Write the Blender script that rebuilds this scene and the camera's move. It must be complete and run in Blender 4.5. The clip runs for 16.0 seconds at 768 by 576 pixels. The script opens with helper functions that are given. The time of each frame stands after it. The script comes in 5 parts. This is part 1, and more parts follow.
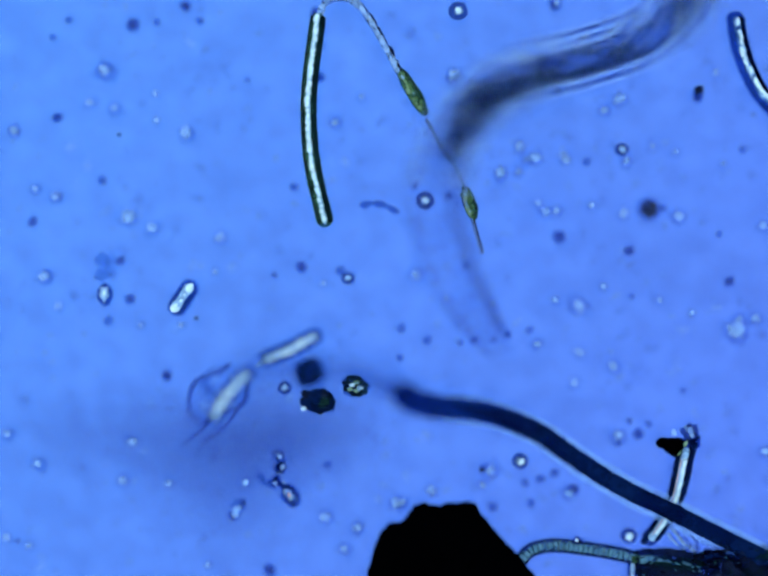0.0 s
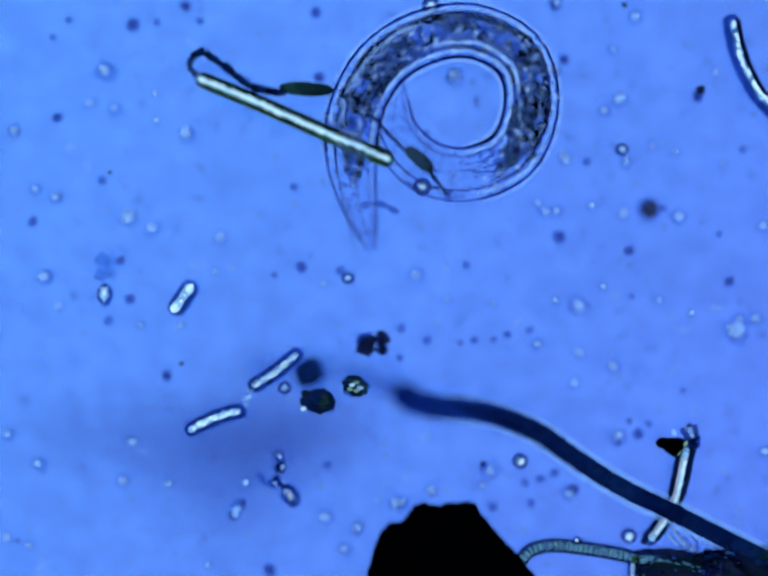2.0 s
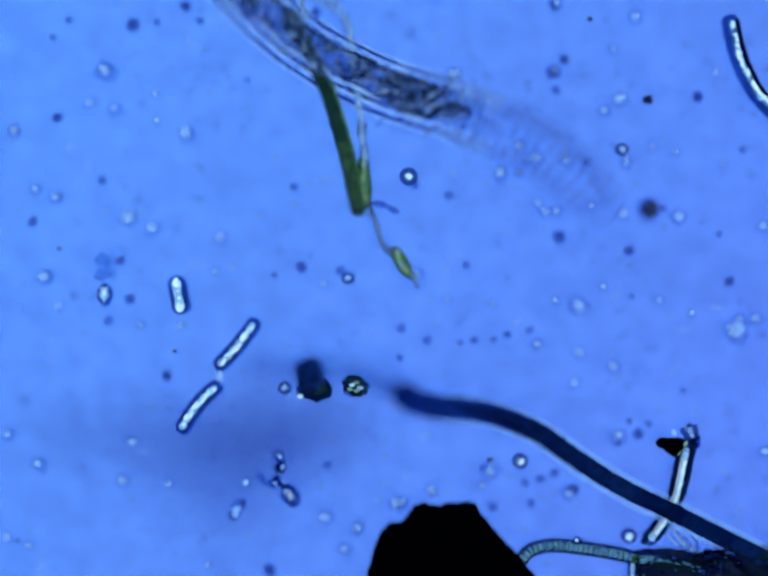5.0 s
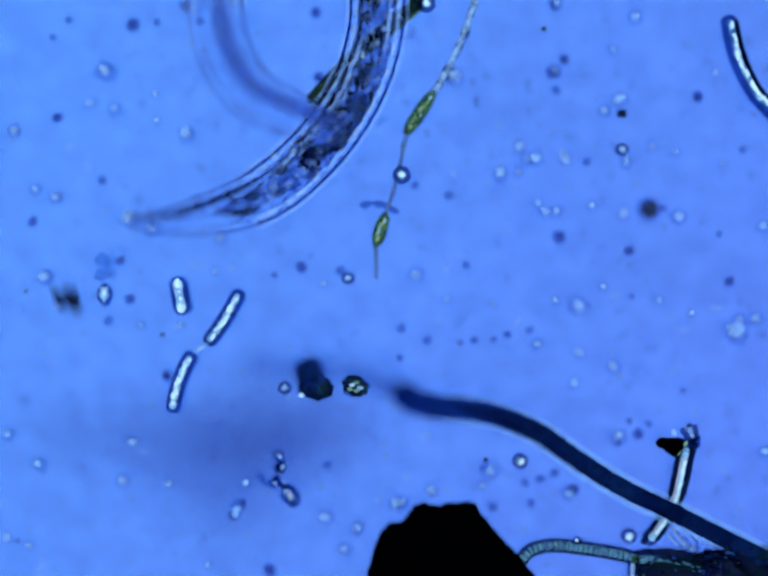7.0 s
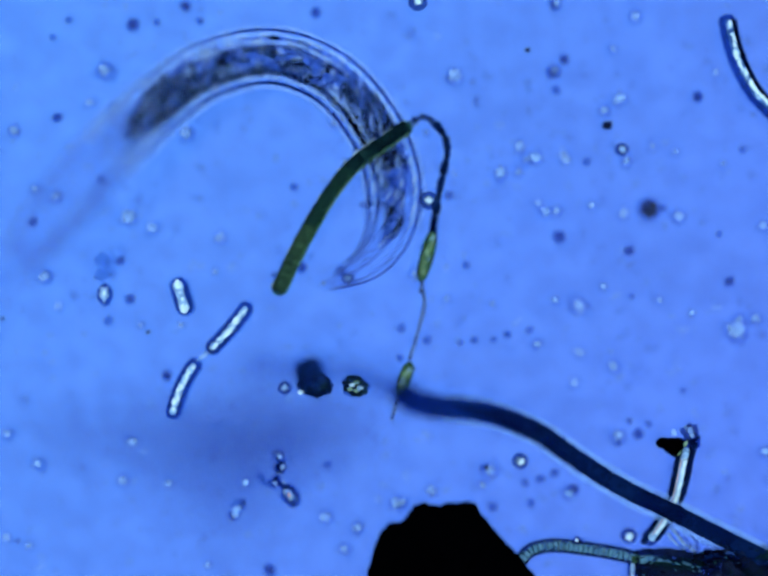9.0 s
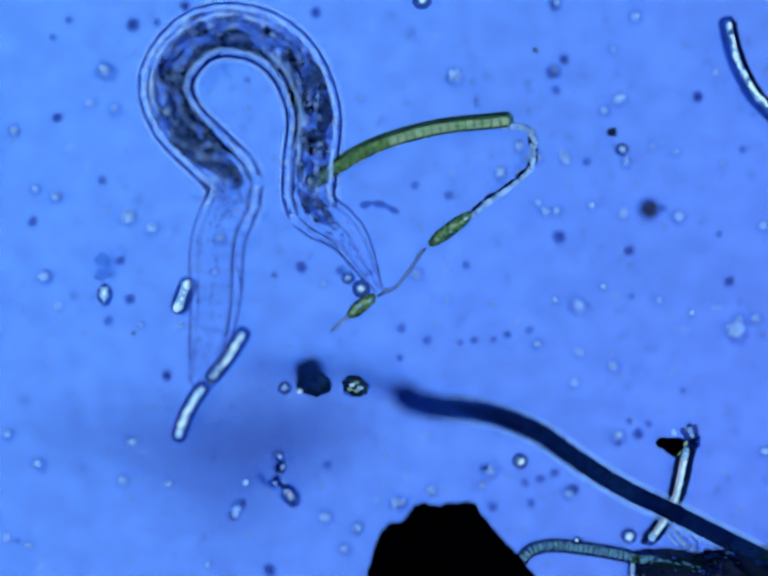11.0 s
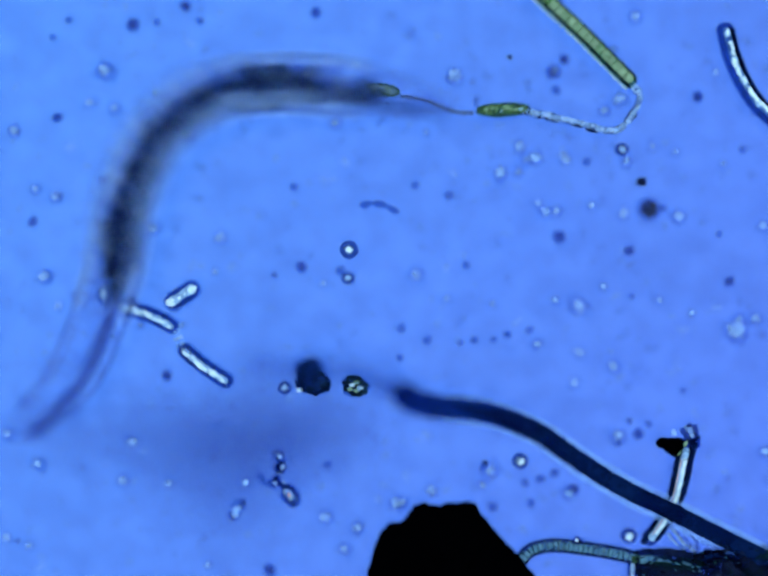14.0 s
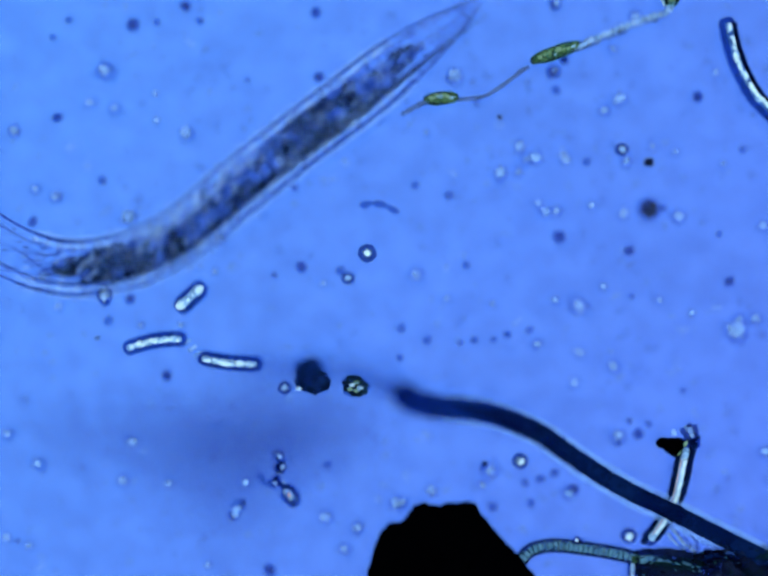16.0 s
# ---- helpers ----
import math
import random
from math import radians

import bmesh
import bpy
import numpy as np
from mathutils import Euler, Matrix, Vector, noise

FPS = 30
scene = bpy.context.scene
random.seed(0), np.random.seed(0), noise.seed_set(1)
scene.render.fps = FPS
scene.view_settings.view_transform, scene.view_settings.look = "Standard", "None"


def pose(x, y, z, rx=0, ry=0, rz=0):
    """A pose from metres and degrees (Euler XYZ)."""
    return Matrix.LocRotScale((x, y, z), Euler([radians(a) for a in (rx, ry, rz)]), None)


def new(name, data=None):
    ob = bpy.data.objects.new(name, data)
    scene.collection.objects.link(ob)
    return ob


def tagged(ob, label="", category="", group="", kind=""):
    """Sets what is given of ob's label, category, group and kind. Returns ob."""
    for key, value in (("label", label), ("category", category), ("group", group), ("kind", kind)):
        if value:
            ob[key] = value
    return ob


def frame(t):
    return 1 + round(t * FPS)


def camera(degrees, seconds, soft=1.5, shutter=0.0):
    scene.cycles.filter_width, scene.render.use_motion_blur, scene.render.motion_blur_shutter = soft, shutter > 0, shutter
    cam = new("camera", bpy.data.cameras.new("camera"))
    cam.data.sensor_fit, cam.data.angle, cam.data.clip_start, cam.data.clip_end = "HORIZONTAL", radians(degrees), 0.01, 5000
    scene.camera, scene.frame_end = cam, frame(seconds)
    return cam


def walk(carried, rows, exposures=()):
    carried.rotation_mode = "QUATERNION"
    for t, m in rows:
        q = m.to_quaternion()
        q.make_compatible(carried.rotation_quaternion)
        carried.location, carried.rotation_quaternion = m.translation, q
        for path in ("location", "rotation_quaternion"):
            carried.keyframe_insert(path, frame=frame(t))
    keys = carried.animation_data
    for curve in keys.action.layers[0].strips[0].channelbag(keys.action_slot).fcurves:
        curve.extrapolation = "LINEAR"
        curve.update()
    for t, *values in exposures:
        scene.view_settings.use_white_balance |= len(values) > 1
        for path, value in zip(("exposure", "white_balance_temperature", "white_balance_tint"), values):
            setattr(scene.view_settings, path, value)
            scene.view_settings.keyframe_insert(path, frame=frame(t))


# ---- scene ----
# A drop of pond water on a slide under a bright-field microscope, modelled at 1000 : 1 (one metre here is one millimetre there).
EYE = 2.926                      # height of the objective above the slide
cam = camera(30.0, 16.0, soft=2.4, shutter=1.0)
walk(cam, [(0.0, pose(0, 0, EYE)), (16.0, pose(0, 0, EYE))])
cam.data.dof.use_dof = True      # the shallow depth of field of a microscope
cam.data.dof.focus_distance = EYE - 0.05
cam.data.dof.aperture_fstop = 0.115

scene.cycles.transparent_max_bounces = 64   # many clear layers lie over one another

# ---- light: added fill from all round, the blue-filtered lamp below the stage ----
world = bpy.data.worlds.new("fill_light")
scene.world = world
world.use_nodes = True
# cool fill with no seen source, strong enough to whiten pale bodies
world.node_tree.nodes["Background"].inputs[0].default_value = (0.66, 1.0, 1.60, 1)
world.node_tree.nodes["Background"].inputs[1].default_value = 1.6


# ---- materials ----
def nodes_of(name):
    m = bpy.data.materials.new(name)
    m.use_nodes = True
    t = m.node_tree
    t.nodes.clear()
    return m, t, t.nodes.new("ShaderNodeOutputMaterial")


def noise_at(t, scale, detail=3.0, coord="Object"):
    c = t.nodes.new("ShaderNodeTexCoord")
    n = t.nodes.new("ShaderNodeTexNoise")
    n.inputs["Scale"].default_value = scale
    n.inputs["Detail"].default_value = detail
    info = t.nodes.new("ShaderNodeObjectInfo")
    shift = t.nodes.new("ShaderNodeMath")
    shift.operation = "MULTIPLY"
    shift.inputs[1].default_value = 23.0
    add = t.nodes.new("ShaderNodeVectorMath")
    t.links.new(info.outputs["Random"], shift.inputs[0])
    t.links.new(c.outputs[coord], add.inputs[0])
    t.links.new(shift.outputs[0], add.inputs[1])
    t.links.new(add.outputs[0], n.inputs["Vector"])
    return n.outputs["Fac"]


def ramp(t, fac, lo, hi, a=0.35, b=0.65):
    r = t.nodes.new("ShaderNodeMapRange")
    r.inputs["From Min"].default_value, r.inputs["From Max"].default_value = a, b
    r.inputs["To Min"].default_value, r.inputs["To Max"].default_value = lo, hi
    t.links.new(fac, r.inputs["Value"])
    return r.outputs["Result"]


def tissue(name, tint, albedo, cover, swing=0.15, grain=40.0, albedo2=None):
    """Living matter in transmitted light: lets tint through, and covers with a matt body colour."""
    m, t, out = nodes_of(name)
    clear = t.nodes.new("ShaderNodeBsdfTransparent")
    clear.inputs[0].default_value = (*tint, 1)
    body = t.nodes.new("ShaderNodeBsdfDiffuse")
    mix = t.nodes.new("ShaderNodeMixShader")
    fine, broad = noise_at(t, grain), noise_at(t, grain * 0.22)
    both = t.nodes.new("ShaderNodeMath")
    both.operation = "ADD"
    t.links.new(fine, both.inputs[0])
    t.links.new(broad, both.inputs[1])
    t.links.new(ramp(t, both.outputs[0], max(0.0, cover - swing), min(1.0, cover + swing), 0.75, 1.25), mix.inputs[0])
    blend = t.nodes.new("ShaderNodeMix")
    blend.data_type = "RGBA"
    blend.inputs["A"].default_value = (*albedo, 1)
    blend.inputs["B"].default_value = (*(albedo2 or [c * 0.7 for c in albedo]), 1)
    t.links.new(ramp(t, broad, 0.0, 1.0), blend.inputs["Factor"])
    t.links.new(blend.outputs["Result"], body.inputs[0])
    t.links.new(clear.outputs[0], mix.inputs[1])
    t.links.new(body.outputs[0], mix.inputs[2])
    t.links.new(mix.outputs[0], out.inputs[0])
    return m


def lamp_material():
    m, t, out = nodes_of("lamp_glass")
    e = t.nodes.new("ShaderNodeEmission")
    c = t.nodes.new("ShaderNodeTexCoord")
    s = t.nodes.new("ShaderNodeSeparateXYZ")
    t.links.new(c.outputs["Object"], s.inputs[0])
    blend = t.nodes.new("ShaderNodeMix")
    blend.data_type = "RGBA"
    blend.inputs["A"].default_value = (0.081, 0.284, 1.0, 1)
    blend.inputs["B"].default_value = (0.084, 0.209, 0.895, 1)
    lean = t.nodes.new("ShaderNodeMath")
    lean.operation = "MULTIPLY_ADD"
    lean.inputs[1].default_value = -0.7
    t.links.new(s.outputs["Y"], lean.inputs[0])
    t.links.new(s.outputs["X"], lean.inputs[2])
    t.links.new(ramp(t, lean.outputs[0], 0.0, 1.0, -1.5, 1.5), blend.inputs["Factor"])
    t.links.new(blend.outputs["Result"], e.inputs[0])
    t.links.new(ramp(t, noise_at(t, 2.2, 4.0), 1.045, 1.14), e.inputs[1])
    t.links.new(e.outputs[0], out.inputs[0])
    return m


def glass_material():
    m, t, out = nodes_of("slide_glass")
    clear = t.nodes.new("ShaderNodeBsdfTransparent")
    tone = t.nodes.new("ShaderNodeMix")
    tone.data_type = "RGBA"
    tone.inputs["A"].default_value = (0.985, 0.985, 0.985, 1)
    tone.inputs["B"].default_value = (0.885, 0.90, 0.935, 1)
    t.links.new(ramp(t, noise_at(t, 22.0, 6.0), 0.0, 1.0), tone.inputs["Factor"])
    t.links.new(tone.outputs["Result"], clear.inputs[0])
    gloss = t.nodes.new("ShaderNodeBsdfGlossy")
    gloss.inputs["Roughness"].default_value = 0.08
    mix = t.nodes.new("ShaderNodeMixShader")
    mix.inputs[0].default_value = 0.012
    t.links.new(clear.outputs[0], mix.inputs[1])
    t.links.new(gloss.outputs[0], mix.inputs[2])
    t.links.new(mix.outputs[0], out.inputs[0])
    return m


LAMP, GLASS = lamp_material(), glass_material()
BLACK = tissue("black_mineral", (0, 0, 0), (0.0003, 0.0003, 0.0004), 1.0, 0.0, 30)
STAGE = tissue("blackened_metal", (0, 0, 0), (0.02, 0.02, 0.022), 1.0, 0.0, 20)
# RIM: darkening where light bends away at cell edges, put into the wall colour
RIM = tissue("shaded_cell_wall", (0.44, 0.56, 0.76), (0.004, 0.014, 0.046), 0.18, 0.17, 60)
SOFTRIM = tissue("thin_cell_wall", (0.50, 0.57, 0.72), (0.01, 0.02, 0.06), 0.16, 0.1, 60)
# SAP, CORE: light focused through the cells, put into pale body colours
SAP = tissue("lit_cell_sap", (0.95, 1.0, 1.0), (0.48, 0.62, 0.64), 0.56, 0.27, 80, (0.32, 0.48, 0.56))
CORE = tissue("glinting_cell_sap", (0.95, 1.0, 1.0), (0.80, 0.87, 0.70), 0.78, 0.18, 90, (0.58, 0.70, 0.66))
GREENCORE = tissue("green_sap", (0.6, 0.9, 0.65), (0.29, 0.36, 0.18), 0.74, 0.22, 80, (0.16, 0.23, 0.10))
MOSS = tissue("moss_chlorophyll", (0.4, 0.7, 0.5), (0.040, 0.076, 0.028), 0.74, 0.22, 70, (0.018, 0.038, 0.018))
GREEN = tissue("chlorophyll", (0.4, 0.85, 0.4), (0.14, 0.22, 0.07), 0.66, 0.3, 70, (0.045, 0.09, 0.03))
DIMGREEN = tissue("dim_chlorophyll", (0.25, 0.5, 0.4), (0.016, 0.042, 0.022), 0.6, 0.3, 70, (0.008, 0.024, 0.016))
NECK = tissue("thin_fibre_end", (0.15, 0.27, 0.56), (0.004, 0.015, 0.060), 0.35, 0.2, 50)
GREENSKIN = tissue("green_skin", (0.52, 0.74, 0.66), (0.03, 0.08, 0.05), 0.30, 0.2, 60, (0.06, 0.14, 0.06))
GREENRIM = tissue("green_wall", (0.14, 0.26, 0.32), (0.002, 0.008, 0.011), 0.64, 0.3, 45, (0.007, 0.023, 0.018))
TEAL = tissue("teal_disc", (0.50, 0.80, 0.90), (0.17, 0.31, 0.31), 0.62, 0.28, 70, (0.07, 0.16, 0.18))
THREAD = tissue("pale_thread", (0.95, 1.0, 1.0), (0.46, 0.60, 0.72), 0.34, 0.32, 90, (0.34, 0.48, 0.64))
THREADWALL = tissue("thread_wall", (0.76, 0.81, 0.90), (0.02, 0.045, 0.14), 0.12, 0.12, 60)
NAVY = tissue("dark_fibre", (0.05, 0.11, 0.33), (0.0007, 0.004, 0.022), 0.74, 0.22, 55, (0.002, 0.009, 0.034))
CUTICLE = tissue("clear_cuticle", (0.955, 0.965, 0.985), (0.20, 0.34, 0.66), 0.035, 0.03, 26)
CLEAREND = tissue("clear_end", (0.952, 0.960, 0.980), (0.3, 0.42, 0.7), 0.02, 0.02, 26)
FIBREHALO = tissue("clear_sheath", (1.0, 1.0, 1.0), (0.36, 0.55, 0.78), 0.12, 0.08, 40, (0.34, 0.53, 0.76))
ROSE = tissue("rosy_edge", (1, 1, 1), (0.80, 0.44, 0.36), 0.75, 0.15, 60)
EDGE = tissue("cuticle_edge", (0.57, 0.62, 0.78), (0.010, 0.016, 0.08), 0.23, 0.23, 70)
SOFTEDGE = tissue("thin_cuticle_edge", (0.72, 0.76, 0.88), (0.06, 0.09, 0.25), 0.2, 0.12, 30)
FAINTLINE = tissue("faint_inner_line", (0.86, 0.88, 0.94), (0.1, 0.14, 0.35), 0.08, 0.06, 30)
TIPEDGE = tissue("tip_edge", (0.76, 0.78, 0.89), (0.05, 0.06, 0.2), 0.12, 0.1, 30)
GHOST = tissue("ghost_line", (0.945, 0.955, 0.98), (0.1, 0.16, 0.4), 0.02, 0.02, 30)
WISP = tissue("pale_wisp", (1, 1, 1), (0.40, 0.54, 0.74), 0.05, 0.04, 30)
SHEEN = tissue("cuticle_sheen", (0.98, 1.0, 1.0), (0.52, 0.66, 0.80), 0.25, 0.24, 60, (0.44, 0.58, 0.76))
GUT = tissue("granular_gut", (0.51, 0.58, 0.72), (0.003, 0.006, 0.014), 0.22, 0.20, 160, (0.008, 0.011, 0.014))
SKINGRAIN = tissue("skin_granule", (0.80, 0.83, 0.91), (0.03, 0.04, 0.13), 0.08, 0.08, 60)
GUTLUMP = tissue("gut_contents", (0.58, 0.64, 0.79), (0.003, 0.006, 0.014), 0.14, 0.12, 90, (0.007, 0.010, 0.010))
PALE = tissue("pale_speck", (1.0, 1.0, 1.0), (0.42, 0.56, 0.70), 0.32, 0.22, 70, (0.34, 0.50, 0.66))
GUTWALL = tissue("gut_wall", (0.79, 0.83, 0.91), (0.01, 0.015, 0.045), 0.08, 0.08, 60)
RIBBON = tissue("gut_ribbon", (0.52, 0.60, 0.76), (0.0008, 0.003, 0.022), 0.56, 0.40, 26)
SKIN = tissue("speck_skin", (0.925, 0.95, 0.98), (0.06, 0.10, 0.35), 0.03, 0.03, 50)
HALO = tissue("pale_halo", (1.0, 1.0, 1.0), (0.40, 0.54, 0.74), 0.11, 0.05, 30, (0.36, 0.50, 0.74))
DARKSPECK = tissue("dark_speck", (0.46, 0.59, 0.82), (0.006, 0.014, 0.06), 0.18, 0.15, 60)
BOW = tissue("bacterium_wall", (0.62, 0.72, 0.88), (0.02, 0.04, 0.14), 0.16, 0.14, 70)
FAINT = tissue("faint_speck", (0.77, 0.855, 0.945), (0.05, 0.10, 0.30), 0.08, 0.07, 50)
SMEAR = tissue("grey_smear", (0.912, 0.928, 0.955), (0.02, 0.03, 0.08), 0.01, 0.01, 6)
DEBRIS = tissue("dark_debris", (0.25, 0.3, 0.45), (0.004, 0.007, 0.018), 0.6, 0.3, 60, (0.012, 0.016, 0.028))


# ---- building helpers ----
def at(u, v, h=0.0):
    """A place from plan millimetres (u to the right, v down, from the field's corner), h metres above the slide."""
    k = (EYE - h) / EYE
    return Vector(((u - 784) / 1000 * k, (588 - v) / 1000 * k, h))


def mesh_of(name, bm, material):
    me = bpy.data.meshes.new(name)
    for f in bm.faces:
        f.smooth = True
    bm.to_mesh(me)
    bm.free()
    me.materials.append(material)
    return me


def part(name, bm, material, parent=None, label=""):
    ob = new(name, mesh_of(name, bm, material))
    ob.parent = parent
    return tagged(ob, label) if label else ob


def thing(name, label, category, group="", where=None, kind=""):
    ob = new(name)
    ob.empty_display_size = 0.02
    if where is not None:
        ob.location = where
    return tagged(ob, label, category, group, kind)


def smooth_line(points, n):
    """n places at even steps along a smooth curve through the points."""
    p = [Vector(q) for q in points]
    if len(p) == 2:
        dense = [p[0].lerp(p[1], i / 40) for i in range(41)]
    else:
        p = [2 * p[0] - p[1], *p, 2 * p[-1] - p[-2]]
        dense = []
        for i in range(1, len(p) - 2):
            for j in range(14):
                f = j / 14
                a, b, c, d = p[i - 1:i + 3]
                dense.append(0.5 * (2 * b + (c - a) * f + (2 * a - 5 * b + 4 * c - d) * f * f + (3 * b - a - 3 * c + d) * f ** 3))
        dense.append(p[-2])
    run = [0.0]
    for a, b in zip(dense, dense[1:]):
        run.append(run[-1] + (b - a).length)
    out, k = [], 0
    for i in range(n):
        s = run[-1] * i / (n - 1)
        while k < len(run) - 2 and run[k + 1] < s:
            k += 1
        f = (s - run[k]) / max(1e-9, run[k + 1] - run[k])
        out.append(dense[k].lerp(dense[k + 1], f))
    return out, run[-1]


def tube(bm, spine, radii, sides=10, flat=1.0, rough=0.0, caps=True):
    """A tube with its own radius at each place of the spine, closed with rounded ends."""
    rings = []
    n = len(spine)
    for i, c in enumerate(spine):
        d = (spine[min(n - 1, i + 1)] - spine[max(0, i - 1)]).normalized()
        side = Vector((-d.y, d.x, 0))
        side = side.normalized() if side.length > 1e-4 else Vector((1, 0, 0))
        up = d.cross(side)
        r = radii(i / (n - 1)) if callable(radii) else radii
        ring = []
        for j in range(sides):
            a = 2 * math.pi * j / sides
            q = r * (1 + rough * random.uniform(-1, 1))
            ring.append(bm.verts.new(c + side * (q * math.cos(a)) + up * (q * flat * math.sin(a))))
        rings.append(ring)
    for a, b in zip(rings, rings[1:]):
        for j in range(sides):
            bm.faces.new((a[j], a[(j + 1) % sides], b[(j + 1) % sides], b[j]))
    if caps:
        for ring, c, e in ((rings[0], spine[0], spine[0] - spine[1]), (rings[-1], spine[-1], spine[-1] - spine[-2])):
            r = radii(0 if ring is rings[0] else 1) if callable(radii) else radii
            tip = bm.verts.new(c + e.normalized() * r * 0.7)
            inner = [bm.verts.new(c + e.normalized() * r * 0.5 + (v.co - c) * 0.7) for v in ring]
            for j in range(sides):
                bm.faces.new((ring[j], ring[(j + 1) % sides], inner[(j + 1) % sides], inner[j]))
                bm.faces.new((inner[j], inner[(j + 1) % sides], tip))
    return bm


def blob(bm, centre, r, stretch=(1, 1, 1), rough=0.12, detail=2, freq=2.0, turn=0.0):
    """A lumpy rounded body."""
    m = Matrix.Translation(centre) @ Matrix.Rotation(turn, 4, "Z")
    made = bmesh.ops.create_icosphere(bm, subdivisions=detail, radius=1.0)["verts"]
    seed = Vector((random.uniform(-50, 50), random.uniform(-50, 50), 0))
    for v in made:
        k = 1 + rough * 2 * noise.noise(v.co * freq + seed)
        v.co = m @ Vector([c * k * r * s for c, s in zip(v.co, stretch)])
    return bm


def ring_speck(name, label, category, u, v, r, h, rim, core, group="", squash=1.0, turn=0.0, ratio=0.5):
    """A round cell: a dark wall, the light it gathers painted as a pale drop on top."""
    e = thing(name, label, category, group, at(u, v, h))
    part("cell_wall", blob(bmesh.new(), (0, 0, r * 0.6), r, (squash, 1, 0.6), 0.07, 2, 1.5, turn), rim, e)
    part("cell_sap", blob(bmesh.new(), (0, 0, r * 0.9), r * ratio, (squash, 1, 0.7), 0.15, 2, 1.8, turn), core, e)
    return e


def bright_rod(holder, spine, r):
    """Fills a rod cell: soft fringe below, gathered light painted as a sap ribbon and a row of uneven bright drops on
    top.
    """
    part("wall_fringe", tube(bmesh.new(), [p - Vector((0, 0, r * 0.4)) for p in spine], r * 1.16, 12, 0.6, 0.06), FAINT, holder, "soft dim fringe of the wall")
    part("cell_sap", tube(bmesh.new(), [p + Vector((0, 0, r * 0.66)) for p in spine[1:-1]], lambda s: r * (0.45 + 0.07 * math.sin(s * 37) + 0.04 * math.sin(s * 91)), 10, 0.6, 0.10), SAP, holder, "pale core painted as light through the sap")
    run, k = 0.0, 0
    for a, b in zip(spine[1:-2], spine[2:-1]):
        run += (b - a).length
        if run > r * (0.62 + 0.3 * math.sin(k * 2.7)):
            run, k = 0.0, k + 1
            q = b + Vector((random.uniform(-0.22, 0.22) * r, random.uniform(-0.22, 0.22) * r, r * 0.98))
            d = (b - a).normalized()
            part("sap_drop", blob(bmesh.new(), q, r * random.uniform(0.14, 0.42), (random.uniform(0.9, 2.2), random.uniform(0.6, 1.0), 0.5), 0.5, 2, 2.2, math.atan2(d.y, d.x)), CORE, holder, "bright drop painted as light gathered in the cell")


# ---- the setting ----
def slab(name, x0, x1, y0, y1, z0, z1, material, label, category):
    bm = bmesh.new()
    bmesh.ops.create_cube(bm, size=1.0)
    for v in bm.verts:
        v.co = Vector(((x0 + x1) / 2 + v.co.x * (x1 - x0), (y0 + y1) / 2 + v.co.y * (y1 - y0), (z0 + z1) / 2 + v.co.z * (z1 - z0)))
    ob = new(name, mesh_of(name, bm, material))
    for f in ob.data.polygons:
        f.use_smooth = False
    return tagged(ob, label, category, kind="structure")


slab("glass_slide", -1.5, 1.5, -1.2, 1.2, -0.02, 0.0, GLASS, "clear glass microscope slide lit blue from below", "slide")
slab("backdrop", -1.7, 1.7, -1.4, 1.4, -1.06, -1.0, LAMP, "evenly glowing blue lamp glass below the stage", "lamp")
slab("wall_west", -1.75, -1.5, -1.45, 1.45, -1.0, -0.021, STAGE, "blackened metal wall of the lamp housing", "housing")
slab("wall_east", 1.5, 1.75, -1.45, 1.45, -1.0, -0.021, STAGE, "blackened metal wall of the lamp housing", "housing")
slab("wall_north", -1.498, 1.498, 1.2, 1.45, -1.0, -0.021, STAGE, "blackened metal wall of the lamp housing", "housing")
slab("wall_south", -1.498, 1.498, -1.45, -1.2, -1.0, -0.021, STAGE, "blackened metal wall of the lamp housing", "housing")


